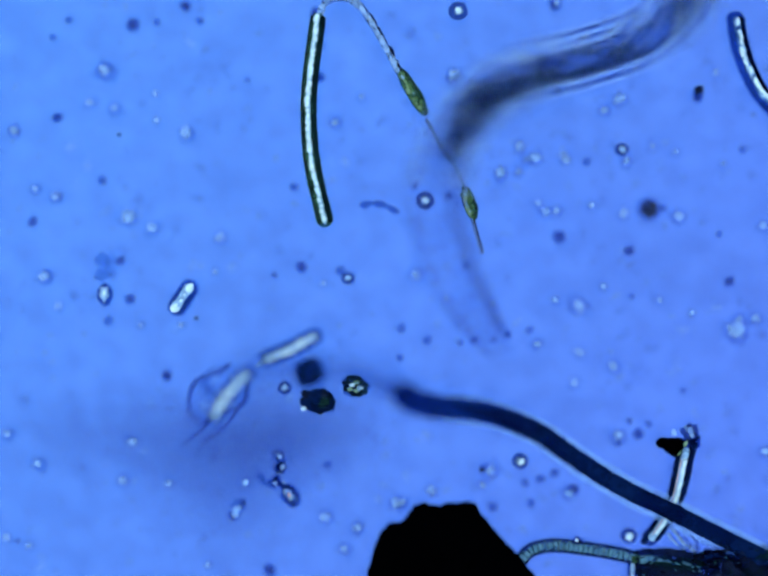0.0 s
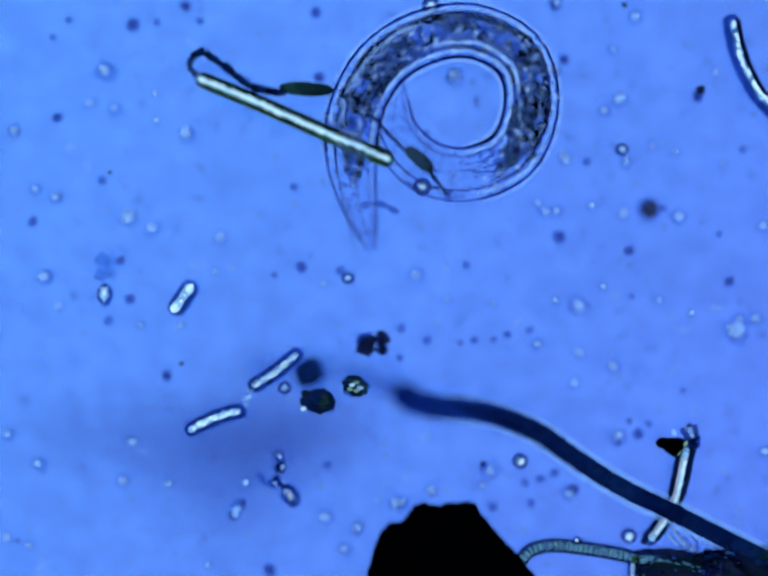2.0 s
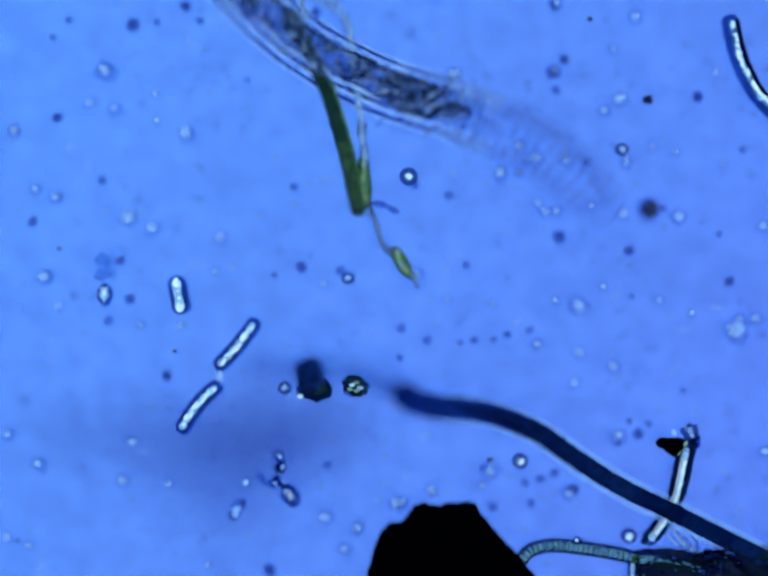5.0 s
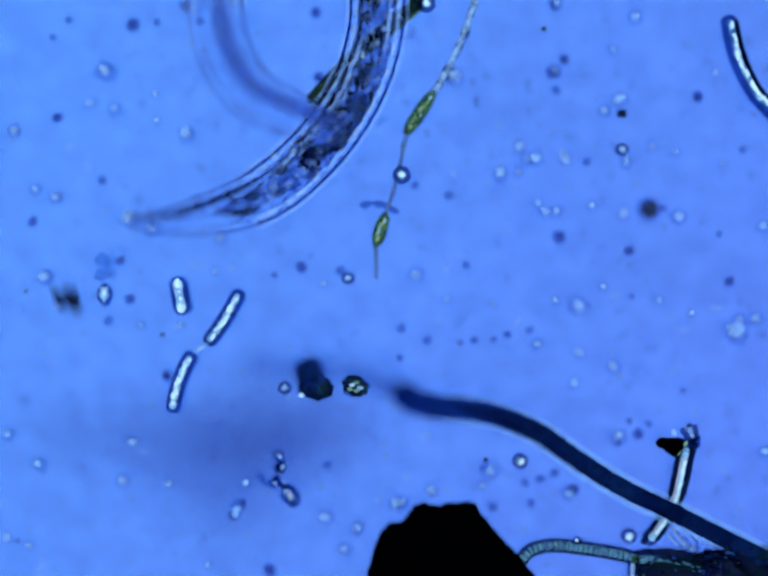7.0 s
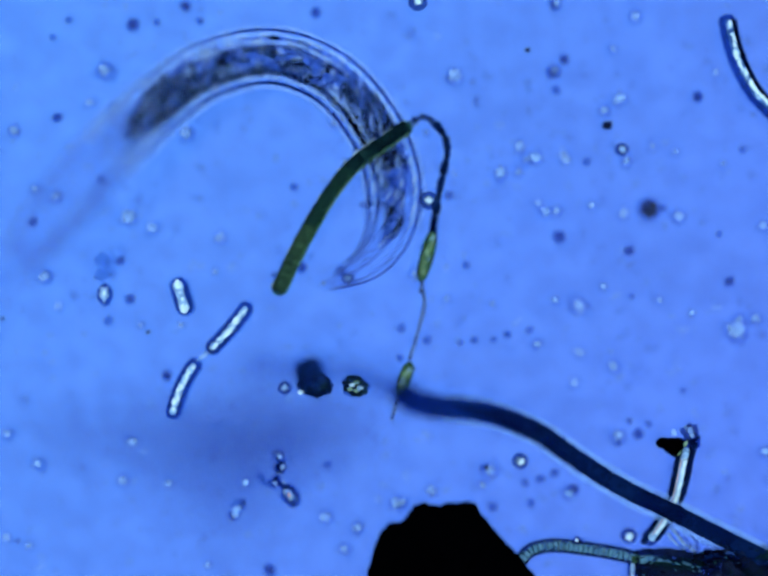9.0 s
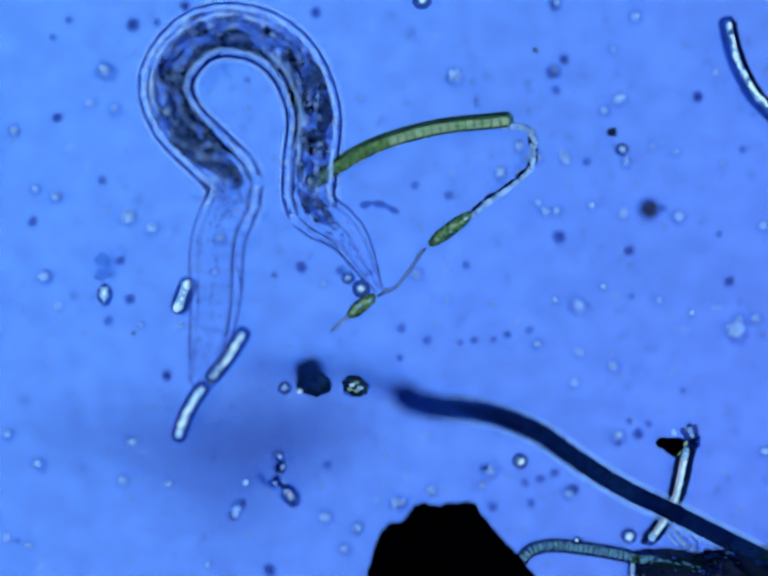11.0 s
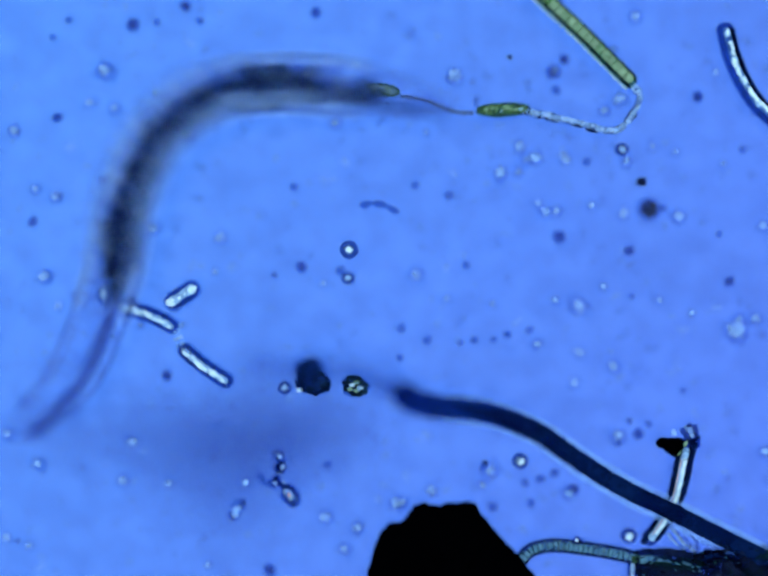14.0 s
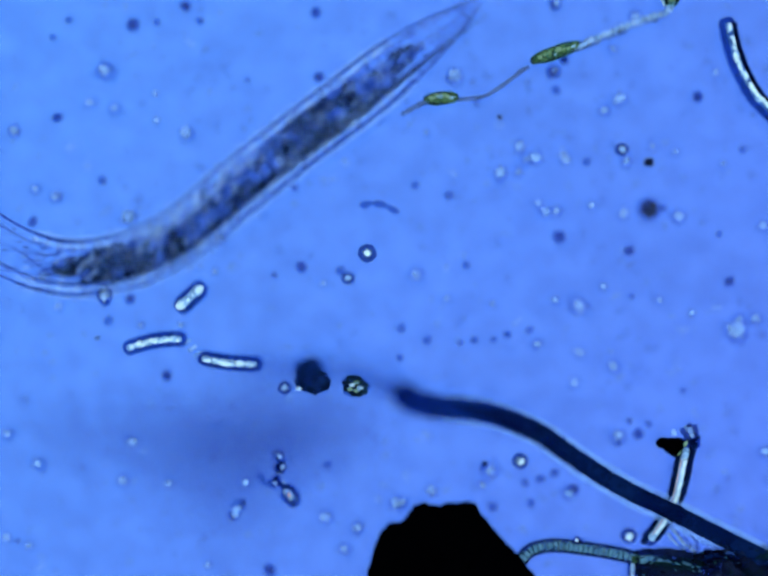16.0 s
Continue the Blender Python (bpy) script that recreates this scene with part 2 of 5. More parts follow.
# ---- bodies that bend: rigid pieces strung on a moving curve ----
class Bending:
    """Shapes of a bending body, time by time, as curves in plan millimetres; gives each piece's pose between them."""

    def __init__(self, pieces):
        self.n, self.keys = pieces, []

    def shape(self, t, height, *points):
        line, length = smooth_line([(u, -v, 0) for u, v in points], self.n + 1)
        turns = []
        for a, b in zip(line, line[1:]):
            w = math.atan2((b - a).y, (b - a).x)
            if turns:
                w += 2 * math.pi * round((turns[-1] - w) / (2 * math.pi))
            turns.append(w)
        turns = np.array(turns)
        if self.keys:
            turns += 2 * math.pi * round(float(np.mean(self.keys[-1][1]) - np.mean(turns)) / (2 * math.pi))
        centre = np.mean(np.array([(p.x, p.y) for p in line]), axis=0)
        stops = height if isinstance(height, tuple) else (height, height)
        heights = np.interp(np.linspace(0, 1, self.n), np.linspace(0, 1, len(stops)), stops)
        self.keys.append((t, turns, centre, length / self.n, heights))

    def poses(self, t):
        ts = np.array([k[0] for k in self.keys])
        rows = np.array([np.concatenate([k[1], k[2], [k[3]], k[4]]) for k in self.keys])
        steps = np.diff(ts)
        slopes = np.diff(rows, axis=0) / steps[:, None]
        same = slopes[1:] * slopes[:-1]
        bend = np.where(same > 0, 2 * same / np.where(same > 0, slopes[1:] + slopes[:-1], 1.0), 0.0)
        speed = np.vstack([slopes[:1], bend, 0.2 * slopes[-1:]])
        i = max(0, min(len(ts) - 2, int(np.searchsorted(ts, t, side="right")) - 1))
        f = min(1.0, max(0.0, (t - ts[i]) / steps[i]))
        row = (rows[i] * (1 + 2 * f) * (1 - f) ** 2 + rows[i + 1] * f * f * (3 - 2 * f) + steps[i] * (speed[i] * f * (1 - f) ** 2 - speed[i + 1] * f * f * (1 - f)))
        turns, centre, step = row[:self.n], row[self.n:self.n + 2], row[self.n + 2]
        heights = row[self.n + 3:]
        p = np.vstack([(0, 0), np.cumsum(np.stack([np.cos(turns), np.sin(turns)], 1) * step, axis=0)])
        p += centre - p.mean(axis=0)
        mid = (p[1:] + p[:-1]) / 2
        return [(float(x), float(-y), float(w), float(h)) for (x, y), w, h in zip(mid, turns, heights)]


def settle(u, v, angle, h):
    q = at(u, v, h)
    return pose(q.x, q.y, q.z, 0, 0, math.degrees(angle))


def ends(length, pairs):
    """Rows for a rod along x from (t, u0, v0, u1, v1), with its height over the slide where it leaves it."""
    rows, last = [], None
    for t, u0, v0, u1, v1, *lift in pairs:
        w = math.atan2(v0 - v1, u1 - u0)
        if last is not None:
            w += 2 * math.pi * round((last - w) / (2 * math.pi))
        last = w
        rows.append((t, settle((u0 + u1) / 2, (v0 + v1) / 2, w, lift[0] if lift else 0.0)))
    return rows


# ---- the worm ----
WORM_PIECES = 50
WORM_STEP = 0.030


def worm_radius(s):
    r = 0.053
    if s < 0.16:
        r *= 0.50 + 0.50 * math.sin(math.pi / 2 * (s / 0.16)) ** 0.8
    if s > 0.80:
        r *= 0.16 + 0.84 * math.cos(math.pi / 2 * (s - 0.80) / 0.20) ** 0.8
    return r


def wander(s, k):
    return noise.noise(Vector((s * 26, k * 7.3, 2.0)))


def build_worm():
    e = thing("roundworm", "translucent roundworm with a dark granular gut, bending in the water", "worm")
    pieces = []
    for i in range(WORM_PIECES):
        s0, s1 = i / WORM_PIECES, (i + 1) / WORM_PIECES
        r0, r1 = worm_radius(s0), worm_radius(s1)
        half = WORM_STEP * 0.5 + 0.007
        over = 0.007 / WORM_STEP
        spine = [Vector((half * (2 * k / 4 - 1), 0, 0)) for k in range(5)]
        wide = [worm_radius(min(1, max(0, s0 + (s1 - s0) * (k / 4 * (1 + 2 * over) - over)))) for k in range(5)]
        steps = [s0 + (s1 - s0) * (k / 4 * (1 + 2 * over) - over) for k in range(5)]
        snug = [Vector((p.x * (WORM_STEP * 0.5 + 0.003) / half, 0, 0)) for p in spine]
        seg = part("body_segment", tube(bmesh.new(), snug, lambda f: wide[round(f * 4)], 16, 0.8, 0.0, caps=i in (0, WORM_PIECES - 1)), CUTICLE if 0.2 < s0 < 0.9 else CLEAREND, e)
        if i == 0:
            arc = [Vector((-half - 0.024 * math.sin(math.pi * k / 10), wide[0] * math.cos(math.pi * k / 10), 0.004)) for k in range(11)]
            part("tip_edge", tube(bmesh.new(), arc, 0.0026, 6, 1.0, 0.12), TIPEDGE, seg, "rounded faint edge of the blunt end")
        inner = 0.20 < s0 < 0.86
        long = [p.x * (WORM_STEP * 0.5 + 0.011) / half for p in spine]

        def thin(r):
            return lambda f: r * (0.4, 1.0, 1.0, 1.0, 0.4)[round(f * 4)]
        for sign in (-1, 1):
            line = [Vector((x, sign * w, 0.004)) for x, w in zip(long, wide)]
            part("cuticle_edge", tube(bmesh.new(), line, thin(0.0030 if inner else 0.0026), 6, 1.0, 0.12, caps=False), EDGE if inner else SOFTEDGE if s0 > 0.5 else TIPEDGE, seg, "dark edge of the cuticle")
            if inner:
                # bright halo outside the dark edge, painted as a pale line
                line = [Vector((x, sign * (w + 0.006), -0.004)) for x, w in zip(long, wide)]
                part("slime_coat", tube(bmesh.new(), line, thin(0.0058), 6, 1.0, 0.12, caps=False), HALO, seg, "pale line painted as the bright halo outside the cuticle")
            # sheen inside the edge, painted as a pale band
            line = [Vector((x, sign * w * (0.80 + 0.015 * wander(s, sign)), 0.012)) for x, w, s in zip(long, wide, steps)]
            part("muscle_band", tube(bmesh.new(), line, thin(0.0042 if inner else 0.0020), 6, 1.0, 0.15, caps=False), SHEEN if inner else WISP, seg, "pale band painted as sheen along the cuticle")
            line = [Vector((x, sign * w * (0.66 + 0.03 * wander(s, sign + 5)), 0.014)) for x, w, s in zip(long, wide, steps)]
            part("inner_line", tube(bmesh.new(), line, thin(0.0020), 5, 1.0, 0.3, caps=False), FAINTLINE, seg, "thin inner line of the body wall")
        if inner:
            for k, place in enumerate((0.36, -0.28, 0.12, -0.52)):
                line = [Vector((x, w * (place + 0.10 * wander(q * 0.8, k + 20)), 0.026)) for x, w, q in zip(long, wide, steps)]
                part("body_fibre", tube(bmesh.new(), line, thin(0.0017 + 0.0005 * (k % 2)), 5, 0.8, 0.35, caps=False), (SOFTEDGE, WISP)[k % 2], seg, "fine fibre along the body")
        s = (s0 + s1) / 2
        for name, label, m, count, low, big in (("skin_granules", "dim granules under the cuticle", SKINGRAIN, 46, -0.010, 0.0034), ("oil_specks", "pale oil specks under the cuticle", WISP if not inner else SHEEN, 9, 0.030, 0.0022)):
            bm = bmesh.new()
            for k in range(count if inner else count // 6):
                side = random.uniform(-0.94, 0.94)
                blob(bm, (random.uniform(-0.017, 0.017), side * (r0 + r1) / 2, low + 0.012 * (1 - abs(side))), random.uniform(0.0011, big), (random.uniform(1.0, 3.2), 1, 0.6), 0.4, 1, 2.0, random.uniform(-0.5, 0.5))
            tagged(part(name, bm, m, seg, label), kind="stuff")
        if 0.25 < s < 0.90:
            full = 1.0 if s < 0.78 else 0.6
            bm = bmesh.new()
            dense = 0.66 * math.exp(-((s - 0.345) / 0.055) ** 2) + 0.36 * math.exp(-((s - 0.71) / 0.06) ** 2) - 0.22
            taper = min(1.0, 0.30 + 0.70 * (s - 0.25) / 0.09)
            for k in range(int(210 * full * taper)):
                x, y = random.uniform(-0.018, 0.018), random.uniform(-0.039, 0.039) * full * taper
                if dense + 0.40 * noise.noise(Vector((s * 14.0, 1.0, 6.0))) + 1.1 * noise.noise(Vector(((s * 1.5 + x) * 22, y * 45, 4.0))) + 0.55 * noise.noise(Vector(((s * 1.5 + x) * 60, y * 120, 9.0))) < 0.0:
                    continue
                blob(bm, (x, y, random.uniform(-0.012, 0.016)), random.uniform(0.0012, 0.0036), (random.uniform(1.2, 3.6), 1, 0.8), 0.4, 1, 2.0)
            lumps = bmesh.new()
            for k in range(int(13 * full * taper)):
                x, y = random.uniform(-0.018, 0.018), random.uniform(-0.031, 0.031) * full * taper
                if dense + 0.40 * noise.noise(Vector((s * 14.0, 1.0, 6.0))) + 1.1 * noise.noise(Vector(((s * 1.5 + x) * 22, y * 45, 4.0))) > 0.06:
                    blob(lumps, (x, y, random.uniform(-0.014, 0.004)), random.uniform(0.0045, 0.0095), (random.uniform(1.3, 2.8), 1, 0.5), 0.4, 2, 1.6, random.uniform(-0.25, 0.25))
            if not lumps.verts:
                blob(lumps, (0, 0, -0.004), 0.006, (2.0, 1, 0.5), 0.4, 2)
            part("gut_contents", lumps, GUTLUMP, seg, "dusky olive gut contents")
            if not bm.verts:
                blob(bm, (0, 0, 0), 0.006, (1.5, 1, 0.8), 0.4, 1, 2.0)
            tone = [min(1, max(0.0, (q - 0.23) / 0.11), max(0.0, (0.92 - q) / 0.16)) for q in steps]
            wall = [0.004 + 0.033 * f * (1 + 0.15 * wander(q, 3)) for f, q in zip(tone, steps)]
            part("gut_wall", tube(bmesh.new(), spine, lambda f: wall[round(f * 4)], 12, 0.7, 0.08, caps=False), GUTWALL, seg, "dusky gut wall")
            part("gut", bm, GUT, seg, "dark granular gut")
            if 0.40 < s < 0.80:
                side = 1 if s < 0.62 else -1
                line = [Vector((x, side * w * (0.50 + 0.10 * wander(q * 2.2, 12)), 0.022)) for x, w, q in zip(long, wide, steps)]
                part("gonad", tube(bmesh.new(), line, thin(0.0042), 7, 0.7, 0.25, caps=False), SHEEN, seg, "pale wavy gonad along the gut")
                line = [Vector((x, y - side * 0.008, 0.016)) for x, (_, y, _) in zip(long, line)]
                part("gonad_shade", tube(bmesh.new(), line, thin(0.0030), 6, 0.7, 0.25, caps=False), SOFTEDGE, seg, "dim edge of the gonad")
            # sparkle over the gut, painted as a few pale granules
            bm = bmesh.new()
            for k in range(3):
                blob(bm, (random.uniform(-0.015, 0.015), random.uniform(-0.03, 0.03) * full, 0.030), random.uniform(0.0018, 0.0036), (2.0, 1, 0.6), 0.3, 1)
            part("oil_granules", bm, SHEEN, seg, "pale granules painted as sparkle")
        else:
            line = [Vector((p.x, 0.35 * w * wander(q * 0.7, 9), 0.01)) for p, w, q in zip(spine, wide, steps)]
            part("gullet", tube(bmesh.new(), line, 0.0022, 5, 1, 0.3, caps=False), GHOST if s < 0.2 else FAINTLINE, seg, "thin gullet line inside the clear end")
        # added ribbon for out-of-focus darkness: on edge while the worm lies on the slide, turned over as it rises
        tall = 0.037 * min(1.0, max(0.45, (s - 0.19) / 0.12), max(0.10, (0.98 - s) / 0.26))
        ribbon = part("gut_ribbon", tube(bmesh.new(), [p + Vector((0, 0, 0.031)) for p in spine], lambda f: tall * (1 + 0.24 * wander(steps[round(f * 4)], 31)), 12, 0.07, 0.10, caps=False), RIBBON if s > 0.24 else SOFTEDGE, seg, "flat added ribbon standing for out-of-focus darkness")
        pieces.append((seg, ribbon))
    return pieces


worm = Bending(WORM_PIECES)
worm.shape(0, (0.15, 0.15, 0.12, 0.07, 0.055, 0.055), (1000, 690), (940, 580), (897, 460), (900, 345), (955, 230), (1060, 155), (1200, 115), (1330, 65), (1420, -30), (1420, -180), (1280, -250), (1150, -180))
worm.shape(0.25, (0.07, 0.06, 0.055), (1069, 607), (1032, 490), (1040, 373), (1102, 257), (1210, 149), (1345, 47), (1405, -80), (1370, -200), (1240, -260), (1110, -200), (1070, -60), (1060, 130))
worm.shape(0.5, 0.05, (1185, 690), (1120, 590), (1075, 460), (1100, 330), (1190, 200), (1310, 70), (1370, -60), (1340, -190), (1210, -250), (1080, -190), (1020, -60), (1005, 150))
worm.shape(0.65, (0.10, 0.08, 0.06), (1150, 740), (1095, 630), (1068, 500), (1090, 390), (1140, 270), (1200, 150), (1237, 10), (1230, -130), (1150, -240), (1020, -270), (900, -200), (850, -80))
worm.shape(0.85, 0.065, (1307, 840), (1223, 765), (1144, 650), (1105, 500), (1112, 350), (1155, 210), (1198, 60), (1195, -90), (1110, -210), (980, -250), (850, -200), (790, -80))
worm.shape(1, (0.20, 0.16, 0.11, 0.10), (1290, 790), (1230, 680), (1160, 540), (1110, 400), (1075, 270), (1055, 130), (1010, -10), (920, -150), (800, -220), (680, -170), (640, -60))
worm.shape(1.25, 0.06, (1060, 840), (1130, 720), (1165, 580), (1172, 430), (1152, 260), (1090, 115), (985, 5), (860, -50), (740, -40), (650, 30), (610, 130), (600, 220))
worm.shape(1.5, (0.16, 0.13, 0.055, 0.06, 0.14), (860, 590), (950, 610), (1060, 570), (1125, 450), (1140, 310), (1105, 170), (1010, 75), (880, 25), (760, 50), (670, 120), (640, 220), (630, 300))
worm.shape(1.65, 0.06, (740, 270), (770, 370), (850, 430), (960, 430), (1060, 370), (1105, 250), (1070, 130), (970, 60), (860, 70), (740, 140), (680, 230), (670, 330), (700, 480))
worm.shape(2, (0.055, 0.055, 0.055, 0.055, 0.055, 0.055, 0.10), (800, 190), (810, 275), (870, 340), (960, 355), (1050, 310), (1085, 210), (1060, 115), (970, 65), (870, 75), (780, 130), (725, 230), (720, 350), (755, 500))
worm.shape(2.5, (0.055, 0.055, 0.055, 0.055, 0.055, 0.055, 0.10), (1015, 150), (950, 105), (880, 125), (845, 200), (870, 280), (950, 322), (1040, 295), (1075, 200), (1040, 105), (950, 67), (850, 82), (770, 150), (735, 260), (765, 400), (848, 560))
worm.shape(2.7, (0.055, 0.055, 0.055, 0.055, 0.055, 0.055, 0.10), (1010, 150), (950, 110), (885, 130), (850, 200), (875, 280), (950, 320), (1040, 295), (1075, 200), (1040, 105), (950, 70), (855, 85), (775, 150), (745, 260), (775, 400), (855, 570))
worm.shape(2.8, 0.08, (320, 560), (450, 440), (620, 365), (790, 320), (930, 290), (1035, 220), (1060, 115), (985, 35), (865, 18), (765, 60), (710, 150), (725, 250))
worm.shape(3, (0.15, 0.14, 0.10, 0.088), (390, 740), (415, 540), (490, 450), (620, 390), (760, 350), (890, 300), (975, 230), (985, 130), (930, 40), (840, 15), (740, 40), (665, 110), (660, 190))
worm.shape(3.25, (0.13, 0.09, 0.06, 0.055), (560, 880), (490, 790), (460, 690), (500, 580), (610, 460), (720, 370), (830, 300), (930, 200), (960, 70), (930, -60), (850, -150), (740, -160), (640, -100))
worm.shape(3.5, (0.11, 0.085, 0.075, 0.055, 0.05), (700, 890), (600, 800), (545, 690), (570, 580), (640, 470), (730, 370), (830, 280), (905, 170), (925, 40), (920, -120), (870, -260), (770, -330), (640, -320))
worm.shape(3.65, (0.14, 0.055, 0.055, 0.055), (800, 945), (740, 860), (665, 760), (610, 650), (622, 530), (680, 400), (775, 280), (885, 160), (945, 20), (955, -120), (920, -260), (820, -340), (700, -340))
worm.shape(3.85, (0.15, 0.13, 0.06, 0.055), (900, 1000), (865, 880), (800, 750), (745, 620), (750, 490), (800, 370), (870, 240), (920, 110), (940, -30), (935, -180), (895, -320), (800, -390))
worm.shape(4, (0.22, 0.22, 0.20, 0.11, 0.06), (890, 950), (905, 780), (915, 600), (930, 400), (945, 200), (945, 0), (940, -200), (900, -350), (800, -420))
worm.shape(4.2, 0.055, (760, 650), (870, 640), (940, 560), (965, 430), (970, 280), (965, 120), (940, -60), (930, -240), (880, -380), (780, -420))
worm.shape(4.9, 0.07, (1150, 520), (1050, 370), (900, 260), (760, 180), (610, 50), (500, -110), (420, -300), (400, -480))
worm.shape(5.6, 0.07, (1010, -330), (870, -160), (740, 20), (650, 200), (570, 380), (490, 550), (440, 700))
worm.shape(6.3, (0.2, 0.2, 0.19, 0.13, 0.06, 0.055), (480, -500), (600, -460), (660, -330), (640, -170), (590, -20), (575, 150), (585, 320), (592, 480), (580, 640), (550, 770), (525, 890))
worm.shape(6.5, (0.1, 0.1, 0.08, 0.06, 0.06), (480, -420), (620, -420), (700, -310), (690, -150), (645, 20), (620, 180), (605, 350), (590, 500), (570, 640), (540, 760), (515, 860))
worm.shape(6.65, (0.08, 0.06, 0.06), (440, -330), (560, -390), (690, -330), (765, -200), (770, -50), (735, 100), (690, 230), (645, 360), (605, 480), (568, 590), (530, 690), (495, 780))
worm.shape(6.85, (0.12, 0.08, 0.055, 0.07, 0.1), (470, -10), (440, -150), (500, -280), (620, -330), (730, -270), (790, -140), (795, 0), (760, 130), (700, 250), (620, 350), (520, 430), (420, 500), (330, 560))
worm.shape(7, (0.12, 0.12, 0.09, 0.055, 0.06, 0.14), (690, 270), (600, 235), (500, 180), (445, 60), (450, -80), (540, -180), (660, -180), (750, -90), (770, 30), (735, 170), (650, 300), (530, 400), (390, 445), (270, 455))
worm.shape(7.5, (0.09, 0.08, 0.06, 0.055, 0.055, 0.10), (740, 215), (670, 270), (580, 250), (510, 180), (490, 70), (540, -25), (640, -60), (740, -20), (790, 80), (780, 190), (710, 290), (600, 345), (460, 355), (320, 345), (190, 350))
worm.shape(7.7, (0.09, 0.055, 0.055, 0.055, 0.06), (770, 175), (715, 250), (630, 275), (550, 225), (515, 130), (545, 40), (640, -10), (740, 20), (790, 110), (785, 215), (720, 310), (610, 350), (470, 345), (310, 318), (150, 330))
worm.shape(8, 0.061, (770, 130), (745, 210), (680, 265), (600, 265), (535, 190), (530, 100), (590, 30), (690, 20), (770, 80), (785, 180), (735, 280), (630, 335), (510, 330), (400, 300), (300, 305))
worm.shape(8.5, (0.15, 0.13, 0.10, 0.08, 0.06, 0.08), (250, 740), (330, 600), (375, 460), (420, 330), (480, 200), (560, 105), (660, 65), (760, 110), (800, 210), (780, 310), (690, 370), (520, 395))
worm.shape(8.7, (0.12, 0.09, 0.05, 0.03, 0.04), (90, 520), (170, 420), (270, 330), (370, 240), (480, 175), (610, 140), (730, 165), (810, 235), (850, 330), (870, 430), (860, 540))
worm.shape(9, (0.30, 0.22, 0.14, 0.08, 0.045, 0.035, 0.045), (30, 545), (90, 465), (155, 385), (230, 300), (315, 220), (420, 145), (550, 115), (670, 155), (755, 245), (800, 350), (800, 450), (760, 530), (680, 580))
worm.shape(9.2, 0.055, (380, 560), (350, 430), (345, 300), (390, 190), (480, 130), (580, 130), (680, 185), (735, 280), (765, 390), (750, 490), (670, 555), (560, 580))
worm.shape(10.2, 0.055, (420, 640), (400, 500), (370, 360), (330, 240), (370, 130), (480, 80), (590, 130), (640, 240), (660, 370), (720, 470), (700, 600))
worm.shape(11.3, (0.11, 0.10, 0.08, 0.07, 0.07), (400, 800), (445, 660), (470, 520), (520, 420), (470, 360), (380, 290), (345, 200), (390, 100), (490, 70), (590, 110), (640, 210), (625, 330), (620, 410), (700, 460), (770, 560))
worm.shape(11.5, (0.13, 0.12, 0.10, 0.075, 0.075, 0.10), (385, 900), (450, 760), (475, 640), (430, 530), (385, 420), (350, 300), (350, 180), (410, 85), (500, 60), (590, 90), (650, 180), (650, 280), (690, 380))
worm.shape(11.65, (0.08, 0.06, 0.06), (240, 975), (330, 930), (415, 850), (445, 740), (430, 620), (403, 490), (388, 350), (405, 220), (475, 120), (590, 70), (690, 105), (740, 190), (760, 290))
worm.shape(11.85, (0.08, 0.08, 0.06), (190, 985), (290, 950), (390, 880), (450, 780), (455, 670), (432, 550), (412, 420), (428, 285), (490, 170), (590, 100), (710, 75), (830, 120), (900, 200))
worm.shape(12, (0.08, 0.1, 0.19, 0.14, 0.1), (150, 840), (180, 930), (290, 940), (400, 885), (465, 790), (495, 660), (505, 520), (525, 370), (570, 230), (650, 110), (760, 0), (880, -90))
worm.shape(12.25, (0.14, 0.17, 0.15, 0.09), (200, 800), (160, 850), (200, 925), (300, 930), (400, 885), (470, 790), (500, 650), (520, 480), (550, 330), (605, 190), (690, 90), (800, 10), (920, -60))
worm.shape(12.5, (0.10, 0.17, 0.17, 0.15, 0.11), (280, 830), (215, 795), (175, 860), (225, 935), (330, 955), (430, 915), (510, 830), (545, 690), (560, 520), (595, 360), (650, 220), (750, 100), (880, 10))
worm.shape(12.65, (0.18, 0.22, 0.2, 0.16), (300, 800), (210, 800), (170, 880), (215, 965), (310, 1000), (420, 960), (500, 860), (545, 730), (585, 590), (640, 440), (700, 310), (770, 190), (860, 80))
worm.shape(12.85, (0.16, 0.22, 0.19, 0.14), (330, 870), (240, 820), (190, 870), (230, 945), (335, 965), (460, 940), (560, 840), (625, 710), (665, 570), (690, 440), (712, 310), (740, 180), (790, 60))
worm.shape(13, (0.06, 0.09, 0.16, 0.15, 0.13, 0.11), (190, 840), (330, 840), (480, 880), (620, 925), (735, 900), (818, 810), (862, 680), (885, 530), (888, 390), (895, 250), (905, 120))
worm.shape(13.25, (0.06, 0.12, 0.14, 0.13), (225, 880), (260, 740), (370, 650), (530, 610), (700, 630), (840, 630), (950, 570), (1045, 445), (1130, 300), (1200, 180), (1270, 80))
worm.shape(13.5, (0.05, 0.10, 0.15, 0.11, 0.08), (240, 930), (215, 780), (220, 620), (280, 470), (400, 370), (560, 330), (730, 325), (900, 325), (1050, 300), (1170, 255), (1280, 210))
worm.shape(13.7, (0.07, 0.15), (230, 900), (120, 790), (55, 640), (60, 480), (110, 360), (220, 300), (370, 290), (520, 325), (680, 380), (830, 435), (990, 500))
